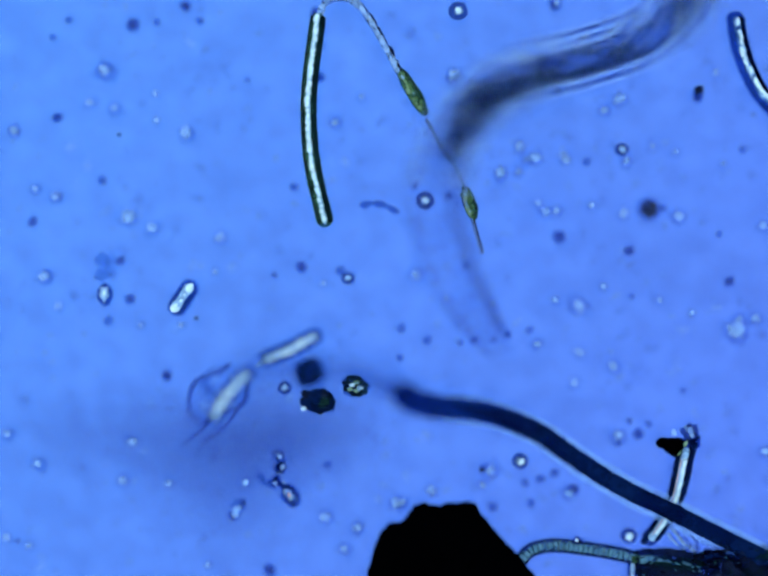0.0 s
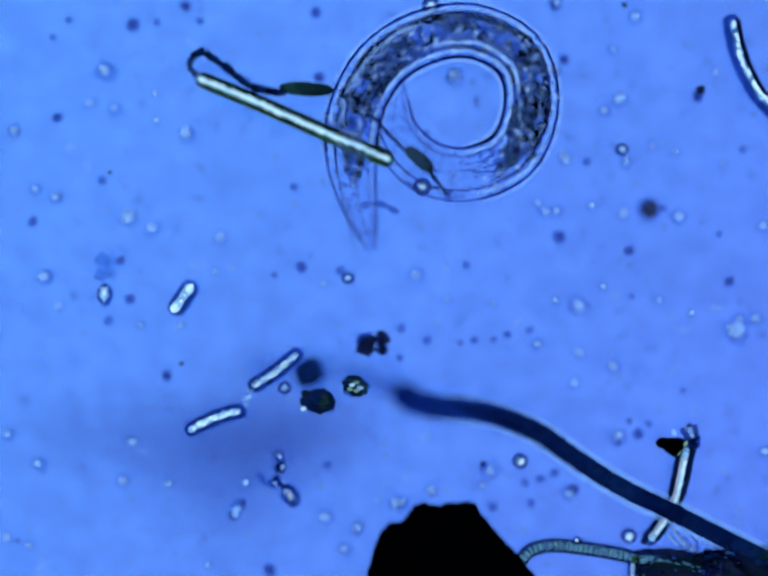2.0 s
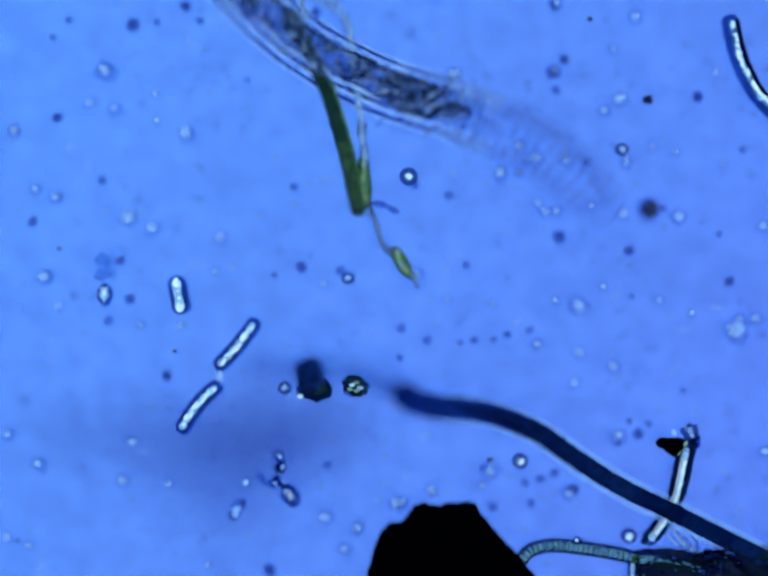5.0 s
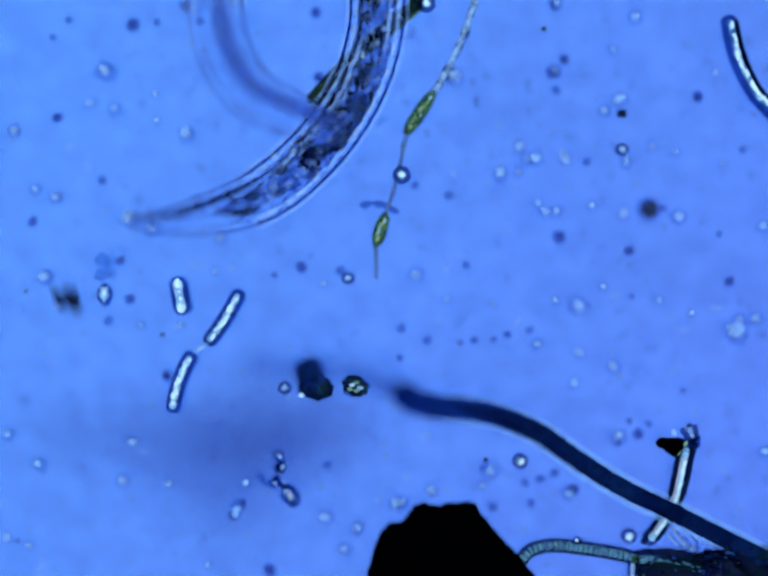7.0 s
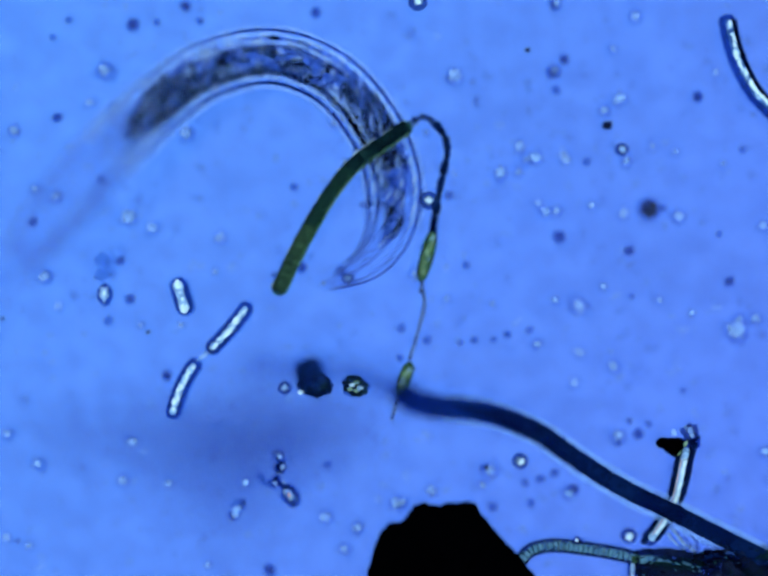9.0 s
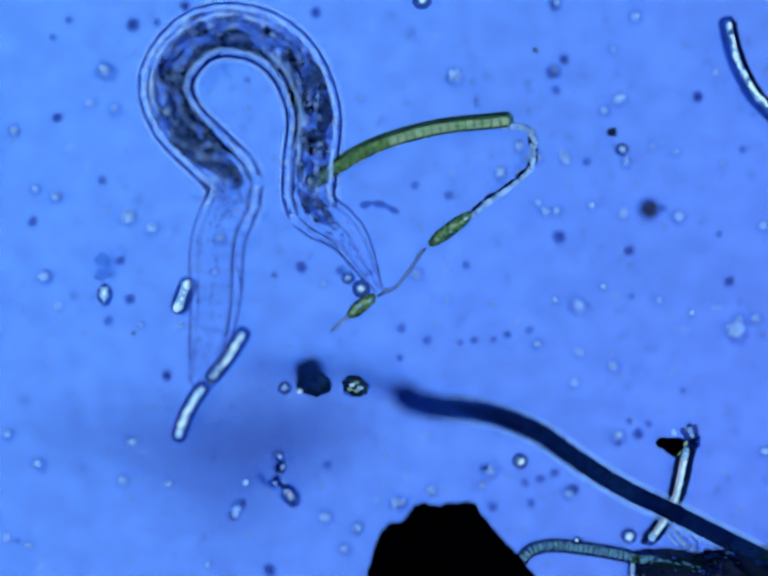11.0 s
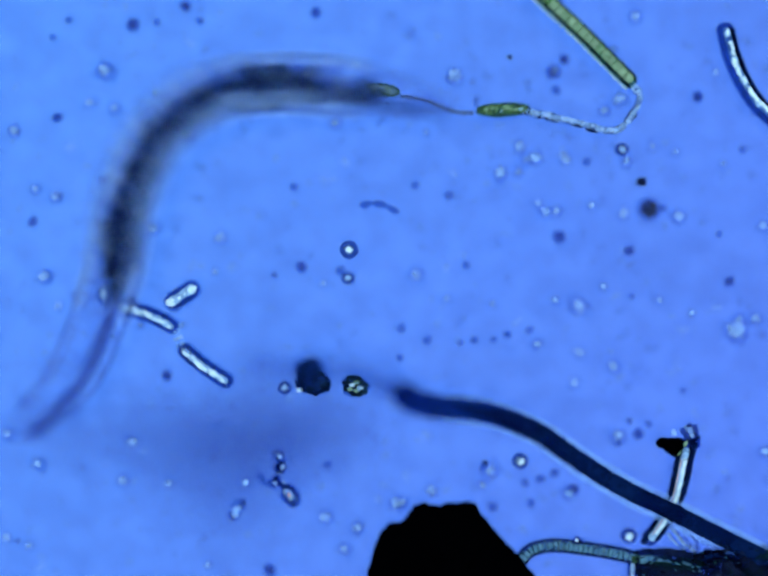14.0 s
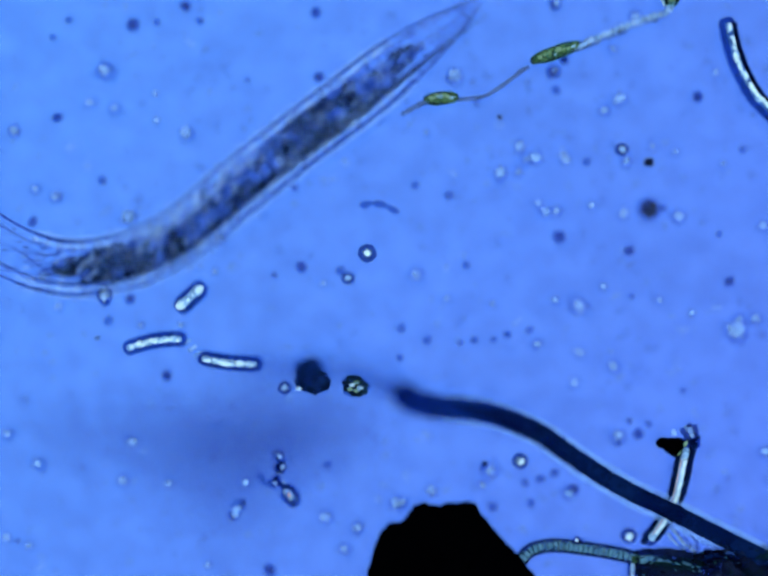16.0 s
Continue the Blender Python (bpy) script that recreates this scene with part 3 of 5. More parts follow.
worm.shape(13.85, (0.06, 0.13, 0.1, 0.06), (270, 900), (215, 800), (140, 680), (85, 540), (75, 400), (105, 270), (190, 185), (320, 150), (480, 195), (650, 290), (810, 420))
worm.shape(14, 0.132, (50, 870), (140, 780), (195, 670), (235, 540), (255, 410), (320, 270), (430, 190), (560, 170), (690, 175), (810, 195), (920, 215))
worm.shape(14.25, (0.07, 0.08, 0.06), (-60, 870), (50, 820), (160, 730), (270, 620), (370, 490), (490, 360), (620, 245), (760, 195), (900, 180), (1020, 175))
worm.shape(14.5, 0.066, (-130, 790), (20, 765), (160, 730), (290, 670), (400, 570), (520, 440), (640, 330), (750, 235), (870, 160), (1030, 120))
worm.shape(14.65, 0.066, (-140, 690), (0, 705), (150, 725), (290, 705), (410, 630), (520, 510), (630, 380), (725, 260), (830, 170), (960, 110))
worm.shape(14.85, 0.06, (-80, 420), (20, 530), (140, 640), (280, 695), (430, 665), (570, 565), (685, 430), (780, 285), (880, 140), (990, 20))
worm.shape(15, 0.072, (-60, 470), (50, 540), (170, 620), (300, 645), (430, 625), (550, 555), (660, 465), (750, 370), (820, 270), (880, 190), (960, 110))
worm.shape(15.3, 0.209, (-60, 420), (20, 300), (130, 200), (270, 140), (420, 130), (570, 155), (720, 185), (860, 205), (1010, 230), (1230, 255))
worm.shape(15.5, 0.17, (-190, 560), (-90, 420), (30, 300), (160, 190), (300, 98), (440, 45), (580, 30), (720, 45), (860, 95), (990, 145))
worm.shape(15.65, (0.1, 0.09, 0.08), (-150, 610), (-30, 550), (80, 470), (190, 370), (300, 260), (420, 165), (560, 100), (700, 80), (840, 90), (980, 120))
worm.shape(15.85, 0.08, (-160, 480), (-50, 500), (80, 500), (210, 455), (330, 360), (460, 270), (590, 200), (720, 140), (850, 90), (990, 70))
worm.shape(15.96, (0.055, 0.06, 0.075, 0.09, 0.10, 0.10), (-170, 330), (-100, 420), (0, 500), (120, 545), (250, 535), (370, 480), (490, 380), (610, 285), (730, 195), (850, 100), (970, 10))
worm.shape(16, (0.055, 0.06, 0.075, 0.09, 0.10, 0.10), (-170, 330), (-100, 420), (0, 500), (120, 545), (250, 535), (370, 480), (490, 380), (610, 285), (730, 195), (850, 100), (970, 10))
worm_pieces = build_worm()


# ---- the green alga: a long rod, a thread, two short cells ----
ROD_PIECES = 12


def build_alga():
    e = thing("green_alga", "green rod alga trailing two short cells on a pale thread", "alga")
    rods = []
    for i in range(ROD_PIECES):
        half = 0.035 / 2 + 0.004
        line = [Vector((half * (k / 2 - 1), 0, 0)) for k in range(5)]
        end = i in (0, ROD_PIECES - 1)
        seg = part("rod_segment", tube(bmesh.new(), line, 0.0150 if not end else 0.0140, 12, 1.0, 0.02, caps=end), GREENSKIN, e)
        # shade along the rod's edges, painted as dark strips round the wall
        for a, out in ((62, 0.0124), (202, 0.0120), (222, 0.0126), (246, 0.0126), (270, 0.0126), (294, 0.0126), (318, 0.0126)):
            strip = [Vector((p.x, out * math.sin(math.radians(a)), out * math.cos(math.radians(a)))) for p in line]
            part("wall_rib", tube(bmesh.new(), strip, 0.0040, 6, 1.0, 0.15), GREENRIM, seg, "dark strip painted as shade along the rod's edge")
        # light through the rod, painted as a pale ribbon on one face
        core = [Vector((p.x, random.uniform(-0.0008, 0.0008), 0.0128)) for p in line]
        part("sap_ribbon", tube(bmesh.new(), core, lambda f: 0.0050 * (0.94 + 0.08 * math.sin(f * 9 + i)), 10, 0.6, 0.10), SAP, seg, "pale face painted as light through the cell contents")
        for k in range(3):
            # bright drops painted where the rod gathers light
            q = Vector((0.0115 * (k - 1) + random.uniform(-0.003, 0.003), random.uniform(-0.0018, 0.0018), 0.0170))
            part("sap_drop", blob(bmesh.new(), q, random.uniform(0.0030, 0.0054), (random.uniform(1.2, 2.2), 1, 0.4), 0.4, 2), CORE, seg, "bright drop painted as light gathered in the cell")
        # discs of chlorophyll under the wall, on two sides of the rod, one side's colour dimmed as shade
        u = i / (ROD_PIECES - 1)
        for name, label, face, wide, m in (("green_disc", "yellow-green disc of cell contents", 120, 0.0116 - 0.0030 * u, GREEN if u < 0.42 else GREENCORE), ("dim_disc", "green disc of cell contents, painted as in shade", 240, 0.0124, MOSS if u < 0.30 else DIMGREEN if u < 0.65 else GREENRIM)):
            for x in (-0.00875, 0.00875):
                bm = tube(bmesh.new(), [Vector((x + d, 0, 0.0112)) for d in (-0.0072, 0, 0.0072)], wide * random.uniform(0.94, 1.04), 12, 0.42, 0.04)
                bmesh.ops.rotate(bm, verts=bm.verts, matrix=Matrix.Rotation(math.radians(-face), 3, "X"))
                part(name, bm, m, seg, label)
        spin = Matrix.Rotation(math.radians(-240), 3, "X")
        for k in range(4):
            q = spin @ Vector((random.uniform(-0.018, 0.018), random.uniform(-0.006, 0.006), 0.0128))
            part("green_grain", blob(bmesh.new(), q, random.uniform(0.0025, 0.0048), (1.6, 1, 0.8), 0.4, 1), DIMGREEN, seg, "dim green grain under the wall")
        rods.append(seg)
    cells = []
    for length, r in ((0.098, 0.0140), (0.062, 0.0135)):
        spine = [Vector((length * (k / 8 - 0.5), 0, 0)) for k in range(9)]
        c = part("short_cell", tube(bmesh.new(), spine, lambda f: r * (1 - 0.45 * abs(2 * f - 1) ** 3), 12, 0.85, 0.05), GREENSKIN, e, "short green cell with dim walls")
        # the cell's dark phase, painted as shade on its lower side
        part("dark_back", tube(bmesh.new(), [p - Vector((0, 0, 0.005)) for p in spine], lambda f: r * (0.96 - 0.45 * abs(2 * f - 1) ** 3), 10, 0.6, 0.12), GREENRIM, c, "lower side of the cell, painted dark as shade")
        bm = bmesh.new()
        for k in range(14):
            blob(bm, (length * (k / 13 - 0.5) * 0.80, random.uniform(-0.006, 0.006), 0.008), r * random.uniform(0.34, 0.62), (1.2, 1, 0.8), 0.4, 1)
        part("chloroplast", bm, GREEN, c, "bright green chloroplast lumps")
        for k in range(8):
            part("sap_drop", blob(bmesh.new(), (length * (k / 7 - 0.5) * 0.7, random.uniform(-0.006, 0.006), 0.0145), r * random.uniform(0.18, 0.36), (1.6, 1, 0.5), 0.4, 1), SAP if k % 4 == 0 else GREENCORE, c, "pale sap drop")
        cells.append(c)
    beads = []
    for i in range(33):
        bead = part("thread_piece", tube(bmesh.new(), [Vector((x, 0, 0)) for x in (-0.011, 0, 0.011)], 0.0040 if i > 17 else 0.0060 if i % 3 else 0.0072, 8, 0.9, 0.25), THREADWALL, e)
        # bright and dark phases painted as lit and shaded sides, rolled into view
        part("thread_core", tube(bmesh.new(), [Vector((x, 0, 0.004)) for x in (-0.010, 0, 0.010)], 0.0036 if i > 17 else 0.0056 if i % 3 else 0.0066, 8, 0.8, 0.3), THREAD if i < 18 else HALO, bead, "upper side of the thread, painted pale as if lit")
        part("thread_back", tube(bmesh.new(), [Vector((x, 0, -0.006)) for x in (-0.010, 0, 0.010)], 0.0022 if i < 3 else 0.0028 if i > 17 else (0.0040, 0.0074, 0.0052, 0.0036, 0.0084)[i % 5], 8, 0.5, 0.2), NAVY, bead, "lower side of the thread, painted dark as shade")
        beads.append(bead)
    return rods, cells, beads


alga_rod, alga_thread = Bending(ROD_PIECES), []


def alga(t, h, rod, thread, cell, thread_b, cell_b, tail):
    """One moment of the alga: rod, thread, first cell's ends, second thread, second cell's ends, tail."""
    alga_rod.shape(t, h, *rod)
    h = h[-1] if isinstance(h, tuple) else h
    first, _ = smooth_line([(*p, 0) for p in (rod[-1], *thread, cell[0])], 19)
    second, _ = smooth_line([(*p, 0) for p in (cell[1], *thread_b, cell_b[0])], 12)
    third, _ = smooth_line([(*p, 0) for p in (cell_b[1], tail)], 6)
    alga_thread.append((t, h, cell, cell_b, [(p.x, p.y) for p in first[1:] + second[1:-1] + third[:-1]]))


alga(0.0, 0.05, [(663, 450), (635, 320), (630, 190), (648, 40)], [(665, 5), (705, -5), (745, 25), (790, 100)], [(815, 150), (868, 240)], [(900, 300), (935, 350)], [(945, 385), (965, 450)], (985, 520))
alga(0.5, 0.05, [(672, 440), (645, 300), (630, 170), (635, 40)], [(650, -10), (700, -40), (735, 50), (775, 115)], [(790, 140), (858, 245)], [(890, 255), (925, 320)], [(927, 375), (937, 455)], (950, 495))
alga(1.0, 0.062, [(735, 293), (640, 190), (545, 95), (455, 10)], [(430, -30), (480, 0), (560, 80)], [(600, 130), (695, 185)], [(750, 210), (785, 270)], [(795, 300), (830, 380)], (858, 445))
alga(1.5, 0.074, [(800, 308), (690, 255), (555, 205), (428, 145)], [(400, 125), (420, 105), (500, 160)], [(600, 195), (720, 235)], [(760, 265), (790, 290)], [(805, 315), (860, 375)], (900, 430))
alga(2.0, 0.08, [(790, 325), (660, 270), (535, 215), (415, 165)], [(388, 135), (410, 108), (450, 130), (510, 175)], [(570, 190), (690, 196)], [(730, 205), (790, 270)], [(830, 310), (880, 355)], (915, 400))
alga(2.5, 0.086, [(795, 335), (665, 280), (540, 222), (410, 165)], [(385, 138), (412, 105), (455, 120), (505, 165)], [(565, 190), (690, 190)], [(730, 200), (790, 260)], [(820, 290), (865, 330)], (890, 370))
alga(3.0, 0.068, [(708, 290), (580, 308), (435, 348), (315, 415)], [(290, 450), (330, 510), (420, 530)], [(490, 537), (580, 537)], [(620, 550), (690, 562)], [(740, 574), (832, 578)], (872, 598))
alga(3.5, 0.056, [(650, 345), (540, 405), (430, 485), (335, 592)], [(290, 630), (345, 692), (440, 675)], [(540, 660), (640, 634)], [(700, 640), (770, 628)], [(805, 608), (858, 580)], (880, 570))
alga(4.0, 0.10, [(800, 420), (690, 475), (590, 550), (475, 655)], [(455, 690), (520, 730), (600, 690)], [(665, 668), (790, 648)], [(840, 655), (900, 620)], [(935, 580), (985, 550)], (1000, 535))
alga(4.2, 0.104, [(800, 415), (690, 470), (585, 550), (480, 655)], [(455, 690), (530, 720), (620, 680)], [(690, 655), (790, 645)], [(840, 650), (880, 610)], [(920, 575), (965, 555)], (990, 535))
alga(5.2, 0.08, [(690, 400), (690, 260), (680, 120), (640, -20)], [(640, -90), (720, -60), (740, 60)], [(750, 250), (740, 350)], [(750, 420), (760, 470)], [(780, 490), (800, 540)], (820, 590))
alga(6.3, 0.11, [(595, 380), (600, 240), (600, 100), (570, -40)], [(590, -110), (690, -60), (735, 20)], [(715, 90), (700, 185)], [(685, 240), (690, 300)], [(703, 340), (722, 408)], (742, 495))
alga(6.5, 0.10, [(545, 312), (595, 180), (670, 55), (760, -70)], [(830, -110), (860, -20), (850, 80)], [(815, 135), (770, 205)], [(735, 270), (730, 340)], [(735, 395), (775, 430)], (752, 522))
alga(7.0, 0.018, [(640, 205), (730, 110), (850, 10), (950, -90)], [(985, -60), (950, 60), (910, 150)], [(885, 190), (828, 275)], [(818, 330), (800, 400)], [(786, 440), (768, 500)], (768, 570))
alga(7.5, 0.018, [(690, 240), (780, 140), (865, 60), (950, -15)], [(955, 30), (935, 110), (930, 170)], [(920, 200), (855, 290)], [(835, 340), (822, 400)], [(818, 450), (808, 518)], (806, 590))
alga(8.0, 0.10, [(655, 468), (740, 340), (830, 225), (935, 125)], [(975, 110), (985, 200), (960, 310)], [(945, 345), (868, 482)], [(860, 530), (860, 590)], [(858, 625), (833, 702)], (828, 760))
alga(8.5, 0.098, [(545, 505), (640, 385), (740, 285), (850, 215)], [(895, 210), (908, 260), (890, 380)], [(868, 430), (812, 522)], [(800, 570), (785, 640)], [(765, 685), (738, 748)], (725, 795))
alga(9.0, 0.085, [(570, 590), (630, 470), (715, 345), (828, 262)], [(868, 240), (912, 295), (895, 400)], [(882, 475), (857, 572)], [(866, 620), (850, 690)], [(835, 738), (815, 798)], (800, 858))
alga(9.2, 0.098, [(570, 570), (610, 470), (715, 345), (870, 225)], [(940, 210), (970, 280), (940, 370)], [(912, 430), (852, 535)], [(848, 580), (835, 640)], [(800, 685), (775, 752)], (760, 800))
alga(10.2, 0.068, [(600, 480), (690, 380), (800, 310), (950, 270)], [(1010, 280), (1020, 340), (980, 400)], [(940, 435), (860, 520)], [(840, 560), (810, 600)], [(780, 630), (720, 690)], (700, 720))
alga(11.3, 0.056, [(640, 345), (760, 285), (900, 256), (1050, 250)], [(1098, 270), (1090, 350), (1010, 405)], [(972, 435), (868, 502)], [(842, 540), (800, 585)], [(755, 595), (685, 640)], (648, 665))
alga(11.5, 0.05, [(595, 382), (720, 325), (860, 305), (1010, 318)], [(1040, 340), (1032, 395), (960, 460)], [(908, 503), (812, 562)], [(780, 600), (730, 640)], [(695, 650), (632, 678)], (588, 705))
alga(12.0, 0.056, [(765, 148), (880, 95), (1010, 55), (1160, 35)], [(1205, 60), (1170, 150), (1110, 225)], [(1085, 250), (995, 308)], [(965, 375), (910, 410)], [(878, 430), (822, 472)], (785, 505))
alga(12.5, 0.05, [(745, 182), (870, 100), (990, 45), (1135, 8)], [(1175, 10), (1190, 75), (1115, 185)], [(1080, 228), (1003, 302)], [(990, 350), (940, 412)], [(905, 436), (853, 472)], (815, 522))
alga(13.0, 0.05, [(790, 215), (890, 125), (1020, 50), (1195, 5)], [(1220, 60), (1195, 140), (1160, 190)], [(1140, 222), (1062, 302)], [(1050, 370), (1010, 425)], [(988, 452), (942, 498)], (925, 530))
alga(13.3, 0.062, [(870, 90), (990, 25), (1110, -5), (1260, -10)], [(1310, 20), (1300, 80), (1275, 110)], [(1250, 130), (1165, 190)], [(1130, 240), (1080, 280)], [(1050, 310), (1000, 345)], (970, 370))
alga(13.5, 0.062, [(870, -15), (1010, -5), (1150, 20), (1290, 65)], [(1335, 70), (1330, 140), (1230, 185)], [(1120, 205), (1020, 220)], [(970, 240), (920, 250)], [(890, 260), (830, 270)], (790, 275))
alga(13.7, 0.05, [(870, -15), (1000, 18), (1125, 72), (1252, 158)], [(1278, 190), (1255, 232), (1150, 255)], [(1055, 260), (950, 260)], [(900, 290), (830, 292)], [(795, 272), (732, 260)], (665, 265))
alga(14.0, 0.05, [(1010, -110), (1105, -10), (1190, 70), (1285, 165)], [(1305, 205), (1258, 265), (1170, 248)], [(1078, 228), (968, 232)], [(920, 225), (870, 205)], [(815, 195), (748, 185)], (700, 190))
alga(14.5, 0.068, [(1060, -330), (1150, -230), (1230, -120), (1300, 10)], [(1325, 90), (1270, 145), (1190, 145)], [(1118, 150), (1025, 158)], [(980, 192), (910, 210)], [(860, 206), (800, 200)], (760, 195))
alga(15.0, 0.05, [(1060, -290), (1150, -190), (1230, -110), (1295, -20)], [(1300, 5), (1270, 45), (1180, 80)], [(1115, 110), (1022, 145)], [(990, 185), (940, 208)], [(897, 218), (820, 220)], (795, 215))
alga(15.3, (0.18, 0.18, 0.18, 0.15, 0.05), [(1030, -210), (1140, -100), (1240, 0), (1338, 75)], [(1370, 100), (1345, 155), (1220, 172)], [(1145, 178), (1042, 178)], [(1000, 195), (940, 208)], [(895, 212), (830, 175)], (800, 160))
alga(15.5, (0.2, 0.2, 0.2, 0.18, 0.056), [(1040, -210), (1150, -105), (1245, -5), (1345, 75)], [(1372, 95), (1345, 158), (1230, 175)], [(1150, 165), (1050, 170)], [(1000, 195), (930, 198)], [(890, 180), (832, 170)], (805, 150))
alga(16.0, 0.05, [(1180, -330), (1270, -220), (1340, -110), (1370, 0)], [(1360, 25), (1300, 45), (1220, 78)], [(1178, 98), (1080, 132)], [(1045, 160), (990, 195)], [(932, 204), (865, 210)], (822, 232))
alga_parts = build_alga()


# ---- short rods that drift ----
twin = thing("twin_rod_alga", "pair of bright rod cells joined by a fine link", "alga")
twin_cells = []
for bend in (0.006, -0.003):
    spine = [Vector((0.112 * (k / 30 - 0.5), bend * (1 - (k / 15 - 1) ** 2), 0.022)) for k in range(31)]
    holder = part("rod_cell", tube(bmesh.new(), spine, lambda s: 0.0152 * (1 - 0.10 * abs(2 * s - 1) ** 6), 12, 0.85, 0.02), RIM, twin, "dark-walled rod cell with a painted bright core")
    bright_rod(holder, spine, 0.0152)
    twin_cells.append(holder)
twin_links = [part("link", tube(bmesh.new(), [Vector((-0.007, 0, 0.02)), Vector((0.007, 0, 0.02))], 0.0045, 8, 1, 0.1), THREAD, twin) for _ in range(3)]

short_rod = thing("short_rod_cell", "short bright rod cell with uneven painted glints", "cell")
spine = [Vector((0.056 * (k / 20 - 0.5), 0, 0.020)) for k in range(21)]
part("cell_wall", tube(bmesh.new(), spine, lambda s: 0.0180 * (1 - 0.12 * abs(2 * s - 1) ** 6), 12, 0.85, 0.03), RIM, short_rod)
part("wall_fringe", tube(bmesh.new(), [p - Vector((0, 0, 0.007)) for p in spine], 0.0206, 12, 0.6, 0.06), FAINT, short_rod, "soft dim fringe of the wall")
part("cell_sap", tube(bmesh.new(), [p + Vector((0, 0, 0.012)) for p in spine[1:-1]], lambda s: 0.0082 + 0.0022 * abs(2 * s - 1), 10, 0.6, 0.08), SAP, short_rod, "pale core painted as light through the sap")
# gathered light painted as pale drops, brightest at both ends
for x, r in ((-0.026, 0.0088), (0.025, 0.0084), (0.008, 0.0030), (-0.006, 0.0036)):
    part("sap_drop", blob(bmesh.new(), (x, random.uniform(-0.002, 0.002), 0.036), r, (1.15, 0.95, 0.5), 0.25, 2), CORE, short_rod, "bright drop painted as light gathered in the cell")
far_rod = thing("bent_rod_alga", "long slightly bent rod alga with a painted bright core", "alga")
spine, _ = smooth_line([(-0.090, 0.0, 0.018), (-0.045, -0.010, 0.018), (0.0, -0.014, 0.018), (0.05, -0.011, 0.018), (0.095, 0.0, 0.018), (0.20, 0.045, 0.018)], 60)
part("cell_wall", tube(bmesh.new(), spine, 0.0168, 12, 0.85, 0.03), RIM, far_rod)
bright_rod(far_rod, spine, 0.0150)
# shade on the rod's upper flank, laid on as a navy strip
part("dark_flank", tube(bmesh.new(), [p + Vector((0.004, 0.0125, 0.004)) for p in spine[1:-1]], 0.0058, 8, 0.7, 0.15), NAVY, far_rod, "dark strip painted as shade on the rod's flank")

bead_a = ring_speck("round_cell", "round bright cell with a dark wall", "cell", 0, 0, 0.0195, 0.0, SOFTRIM, CORE, "drifting round cells")
bead_b = ring_speck("round_cell", "round bright cell with a dark wall", "cell", 0, 0, 0.0195, 0.0, SOFTRIM, CORE, "drifting round cells")
crystal = thing("dark_crystal", "black angular crystal lying beside the grain", "debris")
part("crystal_body", blob(bmesh.new(), (0, 0, 0.02), 0.034, (0.96, 0.70, 0.55), 0.24, 3, 2.0, 0.15), NAVY, crystal)
for k in range(7):
    part("crystal_chip", blob(bmesh.new(), (random.uniform(-0.022, 0.022), random.uniform(-0.012, 0.014), 0.030), random.uniform(0.006, 0.013), (1.3, 1, 0.6), 0.4, 1, 2.0, random.uniform(0, 3)), DEBRIS, crystal, "dark chip on the crystal")
part("olive_patch", blob(bmesh.new(), (0.012, 0.002, 0.036), 0.010, (1.4, 0.9, 0.5), 0.4, 2, 2.0, 0.6), DIMGREEN, crystal, "dim olive patch on the crystal")
part("bright_corner", blob(bmesh.new(), (-0.028, -0.014, 0.034), 0.0052, (1, 1, 0.7), 0.2, 1), CORE, crystal)
flakes = []
for label, wide, high, mix in (("ragged black flake swept past the coiled worm", 0.020, 0.016, (DEBRIS, DEBRIS, DARKSPECK)), ("ragged black flake drifting through open water", 0.019, 0.012, (DEBRIS,)), ("loose flake of dark and pale crumbs tumbling past the alga", 0.012, 0.036, (DARKSPECK, DEBRIS, PALE))):
    flake = thing("dark_flake", label, "debris", "drifting flakes")
    for k in range(9):
        bm = bmesh.new()
        blob(bm, (random.uniform(-wide, wide) * 1.2, random.uniform(-high, high), random.uniform(0.012, 0.022)), random.uniform(0.007, 0.014), (1.2, 1, 0.7), 0.4, 2, 2.2, random.uniform(0, 3))
        part("crumb", bm, mix[k % len(mix)], flake)
    flakes.append(flake)
crumbs = []
for r in (0.013, 0.0065, 0.007, 0.005, 0.005):
    e = thing("drifting_crumb", "small black crumb drifting in the water", "debris", "drifting crumbs")
    part("crumb_body", blob(bmesh.new(), (0, 0, r * 0.7), r, (1, 0.85, 0.7), 0.25, 1, 2.0), DEBRIS, e)
    crumbs.append(e)
ciliate = thing("ciliate", "clear oval single-celled swimmer with faint edges", "ciliate")
part("cell_body", blob(bmesh.new(), (0, 0, 0.035), 0.062, (1.15, 0.8, 0.5), 0.08, 3, 1.2, 0.7), SKIN, ciliate)
ring = [Vector((0.072 * math.cos(k * math.pi / 14), (0.043 + 0.008 * math.sin(k * 0.9)) * math.sin(k * math.pi / 14), 0.036)) for k in range(3, 27)]
ring = [Matrix.Rotation(0.7, 3, "Z") @ p for p in ring]
part("cell_edge", tube(bmesh.new(), ring, 0.0052, 6, 1, 0.3, caps=False), SOFTEDGE, ciliate, "faint dark edge of the cell")
